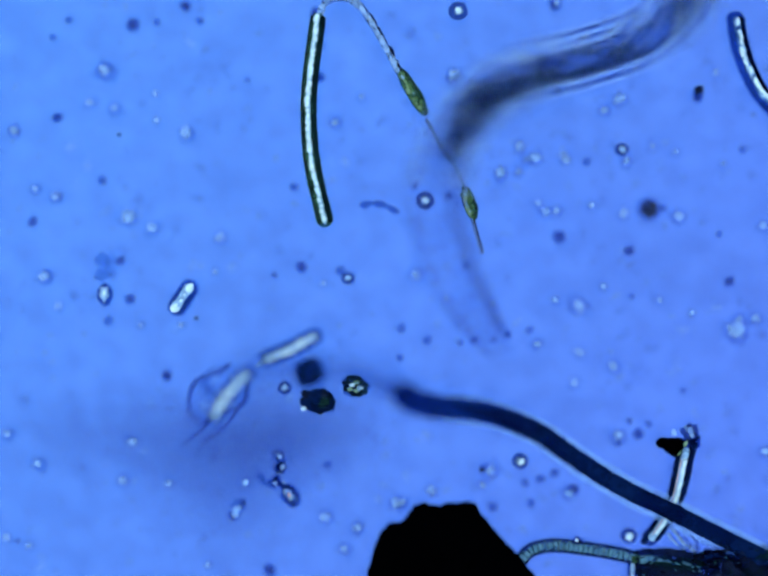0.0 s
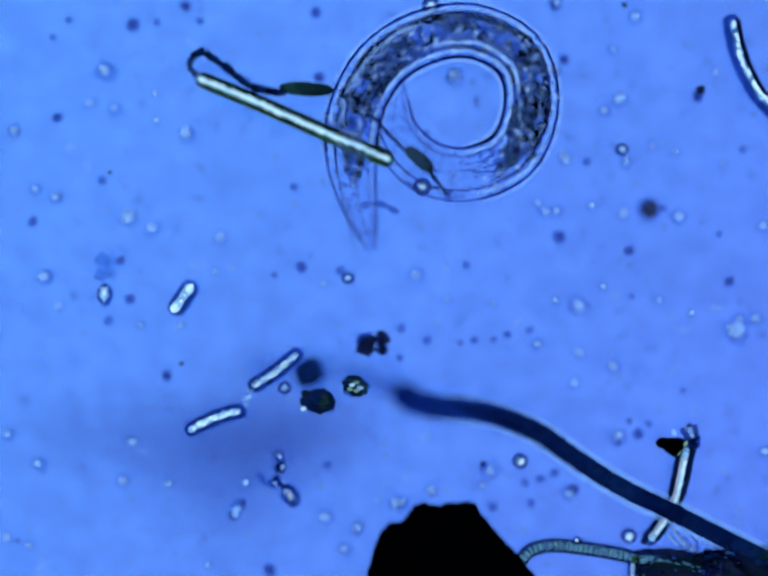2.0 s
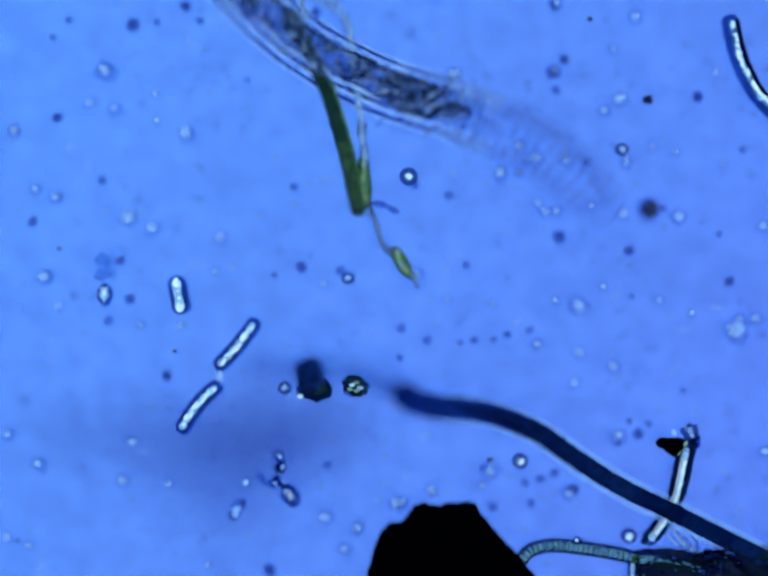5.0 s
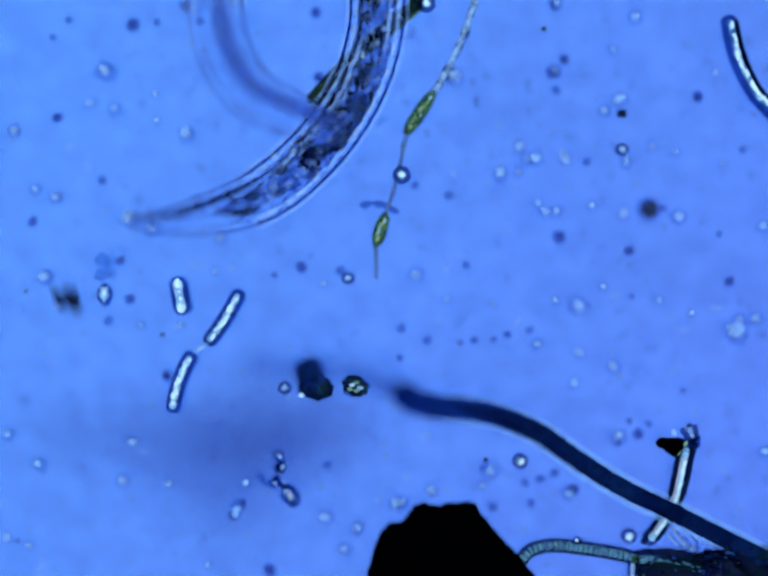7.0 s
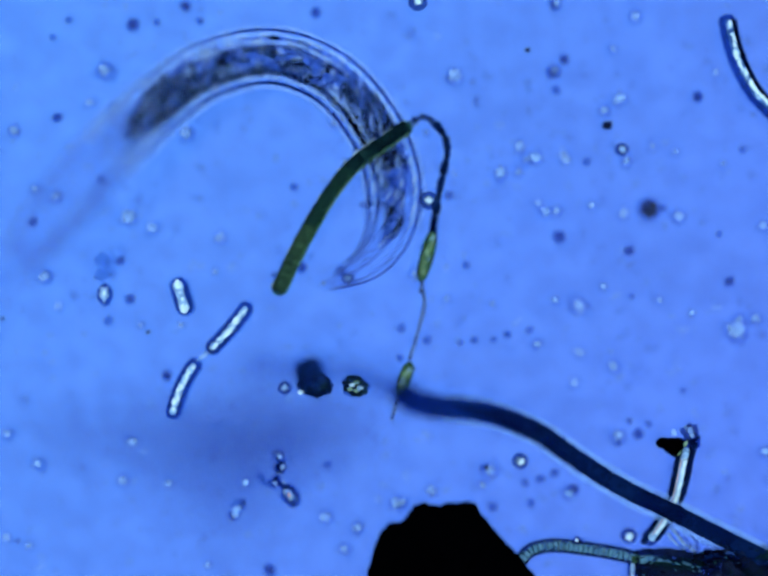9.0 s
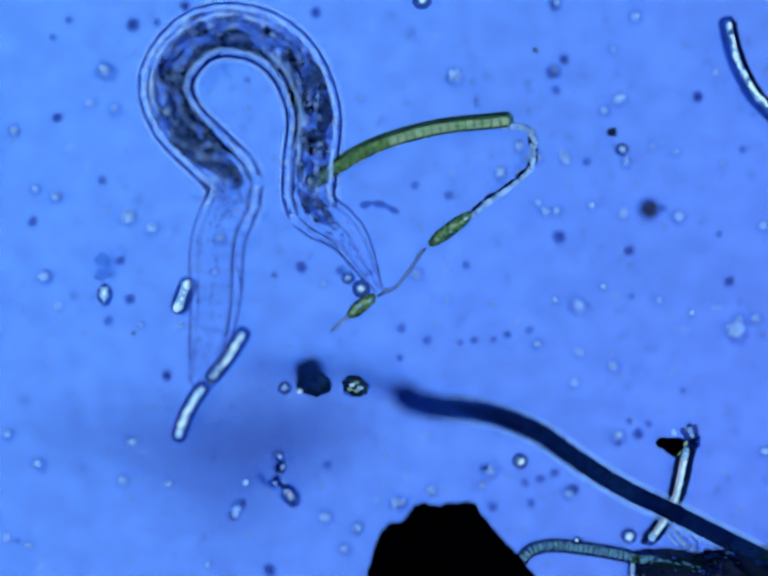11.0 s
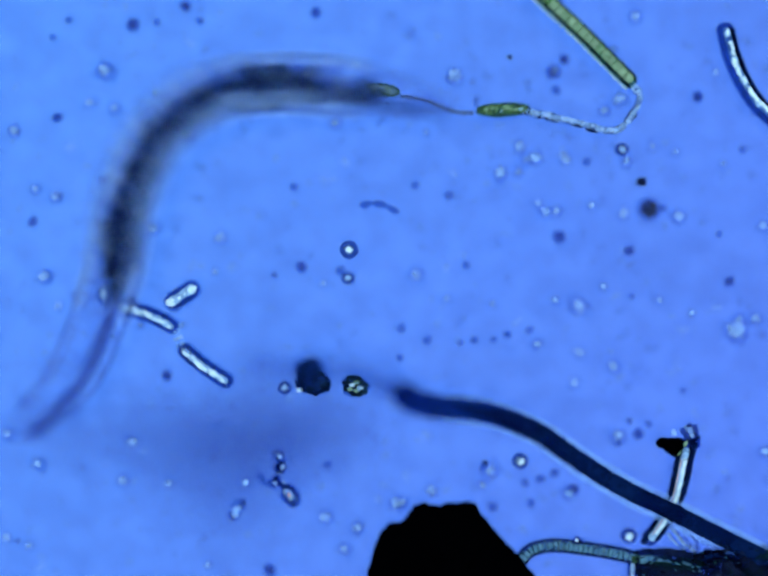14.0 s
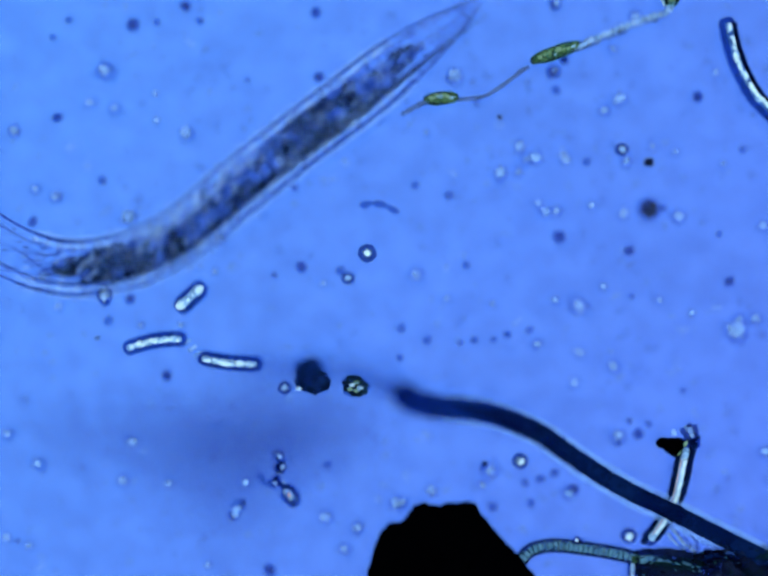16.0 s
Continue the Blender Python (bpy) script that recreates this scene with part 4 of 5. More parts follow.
for k in range(12):
    part("vacuole", blob(bmesh.new(), (random.uniform(-0.03, 0.03), random.uniform(-0.03, 0.03), 0.04), random.uniform(0.008, 0.014), (1, 1, 0.6), 0.2, 1), HALO if k % 2 else FAINT, ciliate)
for k in range(2):
    trail, _ = smooth_line([(-0.01 + 0.05 * k, -0.03, 0.03), (-0.03 + 0.04 * k, -0.07, 0.03), (-0.075 + 0.035 * k, -0.105, 0.03)], 8)
    part("cilia_trail", tube(bmesh.new(), trail, 0.003, 5, 1, 0.2), SOFTEDGE, ciliate)


# ---- the black grain ----
def build_grain():
    e = thing("mineral_grain", "large opaque black mineral grain with a broken crest", "grain", where=at(925, 1180))
    corners = [(-0.180, -0.09), (-0.178, 0.0), (-0.164, 0.052), (-0.150, 0.092), (-0.130, 0.113), (-0.112, 0.114), (-0.098, 0.122), (-0.080, 0.147), (-0.058, 0.155), (-0.044, 0.150), (-0.028, 0.149), (-0.012, 0.155), (0.006, 0.152), (0.032, 0.158), (0.046, 0.152), (0.054, 0.134), (0.068, 0.120), (0.088, 0.094), (0.106, 0.074), (0.134, 0.047), (0.164, 0.008), (0.210, -0.09), (0.14, -0.19), (-0.11, -0.20)]
    rim = []
    for (x0, y0), (x1, y1) in zip(corners, corners[1:] + corners[:1]):
        n = max(2, int(math.hypot(x1 - x0, y1 - y0) / 0.006))
        for k in range(n):
            p = Vector((x0 + (x1 - x0) * k / n, y0 + (y1 - y0) * k / n, 0))
            rim.append(p * (1 + 0.016 * noise.noise(p * 70) + 0.012 * noise.noise(p * 160)))
    bm = bmesh.new()
    rings = [[bm.verts.new((p.x * k, p.y * k, z * (1 + 0.12 * noise.noise(p * 40)))) for p in rim] for z, k in ((0.0, 1.0), (0.045, 1.0), (0.075, 0.95), (0.10, 0.78), (0.115, 0.4))]
    for a, b in zip(rings, rings[1:]):
        for j in range(len(a)):
            bm.faces.new((a[j], a[(j + 1) % len(a)], b[(j + 1) % len(a)], b[j]))
    bm.faces.new(rings[-1])
    part("grain_body", bm, BLACK, e)
    for u, v, r in ((868, 1040, 0.010), (925, 1040, 0.012), (955, 1038, 0.010), (815, 1080, 0.011)):
        q = at(u, v, 0.03) - at(925, 1180)
        part("crest_splinter", blob(bmesh.new(), q, r, (1.4, 0.7, 1.6), 0.4, 1), BLACK, e, "small broken splinter of the crest")


build_grain()


# ---- the thick dark fibre, rising out of focus ----
def build_fibre():
    e = thing("dark_fibre", "thick dark blue fibre rising from the debris heap", "fibre")
    pts = [at(500, 748, 0.42), at(620, 754, 0.40), at(740, 768, 0.34), at(820, 803, 0.23), at(852, 822, 0.19), at(900, 832, 0.170), at(950, 836, 0.152), at(1000, 844, 0.135), at(1050, 861, 0.12), at(1100, 884, 0.105), at(1150, 918, 0.09),
           at(1200, 953, 0.08), at(1250, 984, 0.07), at(1300, 1011, 0.062), at(1350, 1034, 0.058), at(1400, 1059, 0.056), at(1450, 1085, 0.055), at(1520, 1120, 0.055), at(1610, 1165, 0.055)]
    spine, _ = smooth_line(pts[3:], 80)
    part("fibre_neck", tube(bmesh.new(), spine[:28], lambda s: 0.0252 - 0.0042 * s, 14, 0.85, 0.03), NECK, e, "thin translucent neck of the fibre")
    part("fibre_body", tube(bmesh.new(), spine[11:], lambda s: 0.0206 - 0.0160 * max(0, 1 - s / 0.24) - 0.0030 * min(1, max(0, (s - 0.20) / 0.30)) - 0.002 * max(0, 0.1 - s) * 10, 14, 0.85, 0.03), NAVY, e)
    tip, _ = smooth_line(pts[:4], 24)
    part("fibre_tip", tube(bmesh.new(), tip, lambda s: 0.016 + 0.006 * s, 10, 0.8, 0.05), THREADWALL, e, "thin translucent tip of the fibre")
    low = [p - Vector((0, 0, 0.5 * p.z)) for p in spine]
    low = [Vector((p.x, p.y, 0)) * ((EYE - q.z) / (EYE - p.z)) + Vector((0, 0, q.z)) for p, q in zip(spine, low)]
    # bright halo beside the fibre, painted as nested pale tubes under it
    for r in (0.0235, 0.0265, 0.0300):
        part("clear_sheath", tube(bmesh.new(), low[int(400 * r):], r, 14, 0.3, 0.06), FIBREHALO, e, "pale tube painted as the bright halo along the fibre")


build_fibre()


# ---- debris heap and its filaments ----
def strand(e, name, pts, r, m, label="", h=0.014, n=18, rough=0.18):
    part(name, tube(bmesh.new(), smooth_line([at(u, v, h) for u, v in pts], n)[0], r, 8, 0.8, rough), m, e, label)


def build_heap():
    e = thing("debris_heap", "matted heap of dark fibrous debris", "debris")
    for u, v, r, sx in ((1500, 1168, 0.040, 1.9), (1560, 1155, 0.045, 1.6), (1450, 1176, 0.032, 1.8), (1600, 1180, 0.06, 1.5), (1470, 1146, 0.022, 1.9), (1370, 1170, 0.016, 3.6), (1420, 1152, 0.014, 2.6), (1340, 1180, 0.016, 2.6)):
        part("matted_lump", blob(bmesh.new(), at(u, v, 0.016), r, (sx, 0.75, 0.5), 0.35, 3, 3.0, -0.3), NECK if u > 1480 else DEBRIS, e, "dark matted lump")
    strand(e, "teal_strand", ((1305, 1142), (1345, 1144), (1390, 1152), (1430, 1164)), 0.0076, TEAL, "teal strand in the heap", 0.026)
    strand(e, "dark_strand", ((1298, 1132), (1345, 1128), (1390, 1131), (1450, 1146)), 0.0095, DEBRIS, "dark strand in the heap", 0.020)
    strand(e, "dark_strand", ((1304, 1158), (1350, 1162), (1400, 1166), (1450, 1172)), 0.0150, DEBRIS, "dark strand in the heap", 0.018)
    strand(e, "dark_strand", ((1318, 1172), (1370, 1174), (1430, 1180)), 0.0060, NAVY, "dark strand in the heap", 0.018)
    strand(e, "green_strand", ((1340, 1150), (1400, 1156), (1425, 1166)), 0.0034, GREENRIM, "thin green strand", 0.036)
    for k in range(9):
        u, v = 1310 + 120 * random.random(), 1138 + 34 * random.random()
        strand(e, "dark_strand", ((u, v), (u + 25, v + random.uniform(-4, 8)), (u + 50, v + random.uniform(-3, 14))), random.uniform(0.002, 0.005), (DEBRIS, NAVY, GREENRIM)[k % 3], "", 0.03, 10, 0.3)
    for k, pts in enumerate((((1368, 1078), (1384, 1094), (1398, 1114), (1420, 1126)), ((1380, 1074), (1404, 1088), (1416, 1104), (1421, 1122)), ((1376, 1082), (1390, 1104), (1412, 1120)),
                             ((1394, 1088), (1402, 1106), (1416, 1116)), ((1362, 1088), (1376, 1106), (1398, 1122)))):
        strand(e, "pale_loop", pts, 0.0026 + 0.0007 * (k % 2), THREAD if k % 2 == 0 else HALO, "pale wispy loop", 0.014, 14, 0.35)
        # shade beside each loop, painted as a dim copy of it
        strand(e, "loop_shade", [(u + 5, v + 2) for u, v in pts], 0.0024, SOFTEDGE, "", 0.010, 14, 0.3)
    for k in range(34):
        u, v, w = random.uniform(1425, 1610), random.uniform(1105, 1190), random.uniform(-0.3, 0.75)
        v = max(v, 1126 + (u - 1425) * 0.10)
        line = [at(u + j * 22 * math.cos(w), v + j * 22 * math.sin(w) + random.uniform(-6, 6), 0.03 + random.uniform(0, 0.04)) for j in range(4)]
        part("fibril", tube(bmesh.new(), smooth_line(line, 10)[0], random.uniform(0.003, 0.010), 7, 0.8, 0.25), (DEBRIS, NAVY, DEBRIS, GREENRIM, THREADWALL)[k % 5], e)
    for k in range(44):
        u, v = random.uniform(1300, 1450), random.uniform(1128, 1174)
        part("glint_fleck", blob(bmesh.new(), at(u, v, 0.045), random.uniform(0.0012, 0.0032), (random.uniform(1, 3.0), 1, 0.5), 0.4, 1, 2.0, random.uniform(-0.5, 0.3)), (BLACK, DIMGREEN, DEBRIS, NAVY, BLACK, NECK, NAVY)[k % 7], e)
    # glints over the heap, painted as tiny teal, green and blue flecks
    for k in range(46):
        u = random.uniform(1296, 1560)
        v = random.uniform(1124 + max(0, u - 1440) * 0.12, 1174)
        part("tiny_glint", blob(bmesh.new(), at(u, v, 0.048), random.uniform(0.0010, 0.0020), (random.uniform(1, 3.5), 1, 0.5), 0.4, 1, 2.0, random.uniform(-0.6, 0.2)), (TEAL, DIMGREEN, NECK)[k % 3], e)
    for k in range(22):
        u, v = random.uniform(1440, 1568), random.uniform(1115, 1172)
        part("pale_fleck", blob(bmesh.new(), at(u, v, 0.082), random.uniform(0.0015, 0.0038), (random.uniform(1, 2.2), 1, 0.5), 0.4, 1, 2.0, random.uniform(0, 3)), (NECK, DIMGREEN, DEBRIS)[k % 3], e)


build_heap()


def build_banded():
    e = thing("banded_filament", "teal banded filament of disc-shaped cells lying in debris", "alga")
    pts = [at(1064, 1142, 0.016), at(1085, 1122, 0.016), at(1130, 1113, 0.016), at(1200, 1120, 0.016), at(1260, 1130, 0.02), at(1300, 1140, 0.024)]
    spine, _ = smooth_line(pts, 46)
    part("sheath", tube(bmesh.new(), spine, 0.0122, 10, 0.8), SOFTRIM, e, "thin dark sheath")
    for side in (-1, 1):
        line = []
        for k, p in enumerate(spine):
            d = (spine[min(45, k + 1)] - spine[max(0, k - 1)]).normalized()
            line.append(p + Vector((-d.y, d.x, 0)) * (0.0118 * side) + Vector((0, 0, 0.003)))
        part("sheath_edge", tube(bmesh.new(), line, 0.0026, 7, 1, 0.15), NAVY, e, "dark blue edge of the sheath")
    discs, _ = smooth_line(pts, 25)
    for i in range(24):
        a, b = discs[i], discs[i + 1]
        d = (b - a) * random.uniform(0.13, 0.24)
        m = (a + b) / 2 + Vector((0, 0, 0.006))
        part("disc_cell", tube(bmesh.new(), [m - d, m + d], 0.0094 * random.uniform(0.88, 1.05), 9, 0.8, 0.08), TEAL, e)
    part("end_knot", blob(bmesh.new(), at(1297, 1142, 0.034), 0.008, (1.1, 1, 0.6), 0.3, 2), MOSS, e, "moss-green knot at the filament's end")
    part("ringlet", blob(bmesh.new(), at(1178, 1104, 0.022), 0.0085, (1, 1, 0.6), 0.2, 2), DARKSPECK, e, "small bead on the filament")
    part("ringlet_sap", blob(bmesh.new(), at(1177, 1103, 0.030), 0.0038, (1, 1, 0.6), 0.2, 1), CORE, e)


build_banded()


def build_post():
    e = thing("bent_rod", "bright rod with a black cap bent over the fibre", "alga")
    pts = [at(1402, 905, 0.03), at(1392, 950, 0.022), at(1380, 1005, 0.018), at(1366, 1038, 0.016), at(1347, 1072, 0.018), at(1324, 1102, 0.02)]
    spine, _ = smooth_line(pts, 34)

    def along(name, first, last, shift, up, r, m, label="", rough=0.12):
        part(name, tube(bmesh.new(), [p + Vector((shift, shift * 0.25, up)) for p in spine[first:last]], r, 8, 0.7, rough), m, e, label)
    along("rod_wall", 0, 34, 0.0, 0.0, 0.0165, SOFTRIM, "", 0.04)
    # the rod's shaded flanks, laid on as navy strips
    along("dark_flank", 0, 18, 0.0140, 0.004, 0.0082, NAVY, "dark strip painted as shade on the rod's flank")
    along("dark_flank", 18, 34, 0.0135, 0.004, 0.0085, NAVY, "dark strip painted as shade on the rod's flank")
    along("thin_flank", 2, 34, -0.0118, 0.006, 0.0066, NAVY, "thin dark strip painted as shade on the rod's flank")
    along("rod_sap", 2, 33, -0.0005, 0.011, 0.0074, SAP)
    # the lens's rosy colour fringe and the bright glint, painted as thin strips
    along("rosy_edge", 5, 31, -0.0072, 0.0160, 0.0009, ROSE, "rosy strip painted as the lens's colour fringe", 0.3)
    along("rod_glint", 5, 31, 0.0012, 0.0158, 0.0034, CORE, "", 0.35)
    # darkness of the overlap with the fibre, added as a dark lump
    part("dark_joint", blob(bmesh.new(), at(1372, 1044, 0.03), 0.019, (1.0, 1.1, 0.6), 0.25, 2), DEBRIS, e, "added dark lump for the darkness where rod and fibre overlap")
    bm = bmesh.new()
    cap = [Vector((x, y, 0)) for x, y in ((-0.030, 0.010), (-0.026, -0.002), (-0.012, -0.016), (0.004, -0.026), (0.012, -0.022), (0.024, 0.004), (0.014, 0.013), (-0.010, 0.012))]
    base = at(1372, 906, 0.022)
    rings = [[bm.verts.new(base + p * k + Vector((0, 0, z))) for p in cap] for z, k in ((0.0, 0.9), (0.008, 1.06), (0.020, 1.0), (0.030, 0.6))]
    for a, b in zip(rings, rings[1:]):
        for k in range(len(a)):
            bm.faces.new((a[k], b[k], b[(k + 1) % len(a)], a[(k + 1) % len(a)]))
    bm.faces.new(rings[-1])
    bm.faces.new(rings[0][::-1])
    blob(bm, at(1354, 904, 0.036), 0.014, (1, 0.8, 0.7), 0.2, 2)
    part("black_cap", bm, BLACK, e, "black wedge-shaped lump stuck to the rod's end")
    part("end_knob", blob(bmesh.new(), at(1410, 886, 0.03), 0.017, (0.9, 1.1, 0.6), 0.45, 3, 2.4), SOFTRIM, e)
    # shade on the knob's side, painted as a dark blob
    part("knob_shade", blob(bmesh.new(), at(1418, 902, 0.03), 0.013, (0.8, 1.2, 0.6), 0.4, 3, 2.4), DARKSPECK, e)
    for u, v, r in ((1408, 878, 0.008), (1413, 888, 0.006), (1400, 872, 0.004), (1376, 884, 0.007)):
        part("knob_sap", blob(bmesh.new(), at(u, v, 0.046), r, (1, 1, 0.6), 0.3, 1), PALE, e)
    # glints under the cap, painted as yellow-green blobs
    part("green_glint", blob(bmesh.new(), at(1400, 906, 0.05), 0.0055, (0.8, 1.5, 0.6), 0.3, 1, 2.0, -0.5), GREENCORE, e, "yellow-green glint painted under the cap")
    part("green_glint", blob(bmesh.new(), at(1387, 924, 0.046), 0.0045, (0.8, 1.8, 0.6), 0.3, 1, 2.0, -0.5), GREENCORE, e, "yellow-green glint painted under the cap")
    spine, _ = smooth_line([at(1291, 1146, 0.02), at(1290, 1160, 0.02), at(1291, 1190, 0.02)], 8)
    part("side_stub", tube(bmesh.new(), spine, 0.009, 8, 0.8, 0.1), RIM, e)
    part("stub_sap", tube(bmesh.new(), [p + Vector((0, 0, 0.006)) for p in spine], 0.0045, 8, 0.8, 0.1), SAP, e)


build_post()


# ---- the blurred smear on the lamp glass ----
def build_smear():
    e = thing("lens_smear", "grey out-of-focus smear of dust on the lamp glass", "dust")
    k = (EYE + 1.0) / EYE
    for u, v, rx, ry in ((400, 890, 330, 75), (480, 905, 230, 100), (560, 890, 170, 85), (450, 970, 160, 110), (280, 890, 220, 60), (620, 850, 170, 70), (480, 930, 120, 90), (630, 885, 140, 80), (500, 1020, 130, 100)):
        bm = bmesh.new()
        blob(bm, ((u - 784) / 1000 * k, (588 - v) / 1000 * k, -0.992), 1.0, (rx / 1000 * k, ry / 1000 * k, 0.006), 0.10, 3, 1.5, 0.0)
        part("dust_patch", bm, SMEAR, e)


build_smear()


# ---- specks in the water ----
def pale_specks(*places):
    for u, v, r in places:
        e = thing("pale_speck", "pale uneven speck in the water", "speck", "pale specks", at(u, v))
        k, w, q = random.uniform(0.75, 1.25), random.uniform(0, 3), r / 1000
        part("speck_fringe", blob(bmesh.new(), (0.12 * q, -0.12 * q, q * 0.3), q * 1.15, (k, 1, 0.4), 0.45, 3, 2.2, w), GHOST, e)
        if r > 11 or random.random() < 0.4:
            part("speck_skin", blob(bmesh.new(), (0.1 * q, -0.1 * q, q * 0.45), q * 0.9, (k, 1, 0.4), 0.35, 3, 2.6, w + 1), SKIN if random.random() < 0.6 else GHOST, e)
        for n in range(random.choice((1, 2, 2, 3))):
            f = q * random.uniform(0.38, 0.66) / (1 + 0.35 * n)
            part("pale_drop", blob(bmesh.new(), (random.uniform(-0.5, 0.5) * q * (n > 0), random.uniform(-0.6, 0.6) * q * (n > 0), q * 0.8), f, (k, 1, 0.6), 0.5, 3, 2.8, w), PALE if n == 0 else HALO, e)


def dark_specks(*places):
    for u, v, r in places:
        e = thing("dark_speck", "small soft dark speck on the glass", "speck", "dark specks", at(u, v, -0.004))
        k, w, q = random.uniform(0.75, 1) if r < 20 else 0.97, random.uniform(0, 3), r / 1000
        part("speck_fringe", blob(bmesh.new(), (0, 0, q * -0.3), q * 1.2, (1, k, 0.3), 0.2, 2, 1.8, w), SKIN, e)
        part("speck_skin", blob(bmesh.new(), (0, 0, q * -0.3), q * 0.98, (1, k, 0.3), 0.2, 2, 1.8, w), FAINT, e)
        part("speck_body", blob(bmesh.new(), (0, 0, q * -0.25), q * 0.72, (1, k, 0.3), 0.25, 2, 1.8, w), DARKSPECK if r > 11 else FAINT, e)
        if r > 20:
            part("speck_heart", blob(bmesh.new(), (0, 0, q * -0.22), q * 0.66, (1, k, 0.3), 0.12, 2, 1.8, w), DEBRIS, e)


def bright_cells(*places):
    for u, v, r in places:
        ring_speck("bright_cell", "round bright cell with a dark wall", "cell", u, v, r / 1000, 0.0, SOFTRIM, CORE if r > 14 else SAP, "bright cells", random.uniform(0.9, 1.1), 0, 0.55)


bright_cells((1061, 940, 17), (1282, 1092, 16), (1268, 306, 14), (711, 568, 13), (582, 790, 14))
pale_specks((264, 443, 17), (313, 466, 17), (214, 143, 17), (381, 272, 17), (235, 222, 13), (92, 565, 16), (73, 386, 11), (185, 210, 10), (665, 1054, 13), (820, 1024, 14), (80, 945, 16), (18, 884, 14),
            (270, 900, 14), (252, 980, 14), (730, 1076, 12), (703, 1118, 14), (808, 1025, 15), (850, 560, 13))
pale_specks((1092, 322, 14), (1112, 432, 13), (1205, 420, 11), (1272, 436, 11), (1383, 443, 14), (1178, 622, 20), (1230, 585, 10), (1500, 672, 22), (1540, 650, 12), (1182, 719, 11), (1250, 748, 13), (1172, 780, 11),
            (1095, 702, 13), (1260, 888, 14), (1022, 350, 13), (1232, 226, 12), (928, 155, 15), (1560, 920, 14), (685, 250, 12), (738, 198, 9), (450, 485, 12), (1075, 325, 12), (1155, 326, 11))
pale_specks((1000, 960, 16), (985, 990, 10), (1160, 1005, 13), (880, 1000, 14), (345, 985, 10), (500, 985, 10), (660, 578, 8), (120, 400, 8), (288, 662, 9), (440, 555, 8), (30, 265, 11), (1345, 612, 10), (1410, 640, 9), (1330, 300, 11), (910, 610, 9), (120, 625, 9))
dark_specks((1326, 426, 25), (1142, 484, 15), (66, 452, 13), (917, 398, 10), (271, 50, 15), (1425, 197, 14), (117, 240, 13), (340, 767, 13), (820, 670, 11), (872, 695, 11), (1036, 683, 9), (1082, 674, 9), (940, 700, 7), (968, 695, 9),
            (1008, 693, 7), (1130, 146, 16), (1135, 183, 10), (652, 157, 12), (615, 545, 13))
dark_specks((550, 1166, 16), (1132, 966, 10), (1104, 978, 11), (1072, 986, 9), (1084, 1028, 11), (1006, 1035, 11), (1304, 886, 12), (1262, 905, 9), (1285, 860, 8), (1325, 866, 8), (1175, 997, 8), (265, 610, 12), (245, 532, 12),
            (1490, 575, 13), (600, 382, 10), (816, 730, 8), (848, 378, 9), (952, 541, 9), (208, 368, 10), (408, 42, 9), (645, 25, 12), (378, 12, 12), (1132, 8, 13), (220, 655, 11), (695, 552, 11))
dark_specks((985, 955, 7), (1395, 798, 7), (1468, 478, 8), (560, 562, 7), (1290, 605, 6), (434, 936, 6), (36, 1104, 6), (1185, 1105, 7), (505, 163, 6), (140, 40, 8))

pale_specks((1131, 144, 8), (1263, 202, 16), (1277, 330, 14), (1378, 310, 9), (1475, 333, 8), (1058, 352, 9), (1060, 300, 12), (1098, 415, 10), (1135, 430, 12), (1020, 355, 13), (1150, 318, 10), (1250, 100, 9), (920, 160, 10), (1460, 150, 8), (1556, 460, 11), (1295, 35, 14), (1135, 8, 12), (870, 270, 8),
            (215, 145, 15), (30, 268, 12), (112, 402, 12), (318, 192, 9), (320, 247, 8), (95, 562, 14), (370, 663, 9), (15, 1095, 10), (60, 1112, 9), (425, 1152, 8), (1005, 620, 8), (1132, 612, 10), (1500, 680, 16), (1508, 650, 12))
dark_specks((1198, 330, 10), (1355, 425, 8), (1517, 305, 8), (1285, 512, 12), (320, 45, 8), (108, 76, 8),
            (1170, 1000, 12), (669, 951, 10), (1152, 121, 12))


# ---- fine sediment clinging under the slide ----
def sediment(name, label, material, count, small, large, seed):
    """Crumbs too small to count, denser in a few drifts."""
    pick = random.Random(seed)
    bm = bmesh.new()
    made = 0
    while made < count:
        u, v = pick.uniform(0, 1568), pick.uniform(0, 1176)
        thick = 0.35 + 0.9 * noise.noise(Vector((u / 170, v / 170, seed))) + 0.5 * math.exp(-((u - 1100) / 190) ** 2 - ((v - 360) / 130) ** 2)
        if pick.random() > thick:
            continue
        made += 1
        r = small + (large - small) * pick.random() ** 2.2
        for k in range(pick.choice((1, 1, 2, 3))):
            blob(bm, at(u + k * pick.uniform(-9, 9), v + k * pick.uniform(-9, 9), -0.0205 - r * 0.3), r / (1 + 0.4 * k), (pick.uniform(0.8, 1.8), 1, 0.3), 0.35, 1, 2.0, pick.uniform(0, 3))
    tagged(new(name, mesh_of(name, bm, material)), label, "sediment", kind="stuff")


sediment("pale_sediment", "fine pale crumbs clinging under the slide", HALO, 340, 0.0030, 0.0085, 3)
sediment("dim_sediment", "fine dim crumbs clinging under the slide", SKIN, 420, 0.0030, 0.0105, 8)
sediment("dark_sediment", "fine dark crumbs clinging under the slide", DARKSPECK, 26, 0.0018, 0.0036, 5)

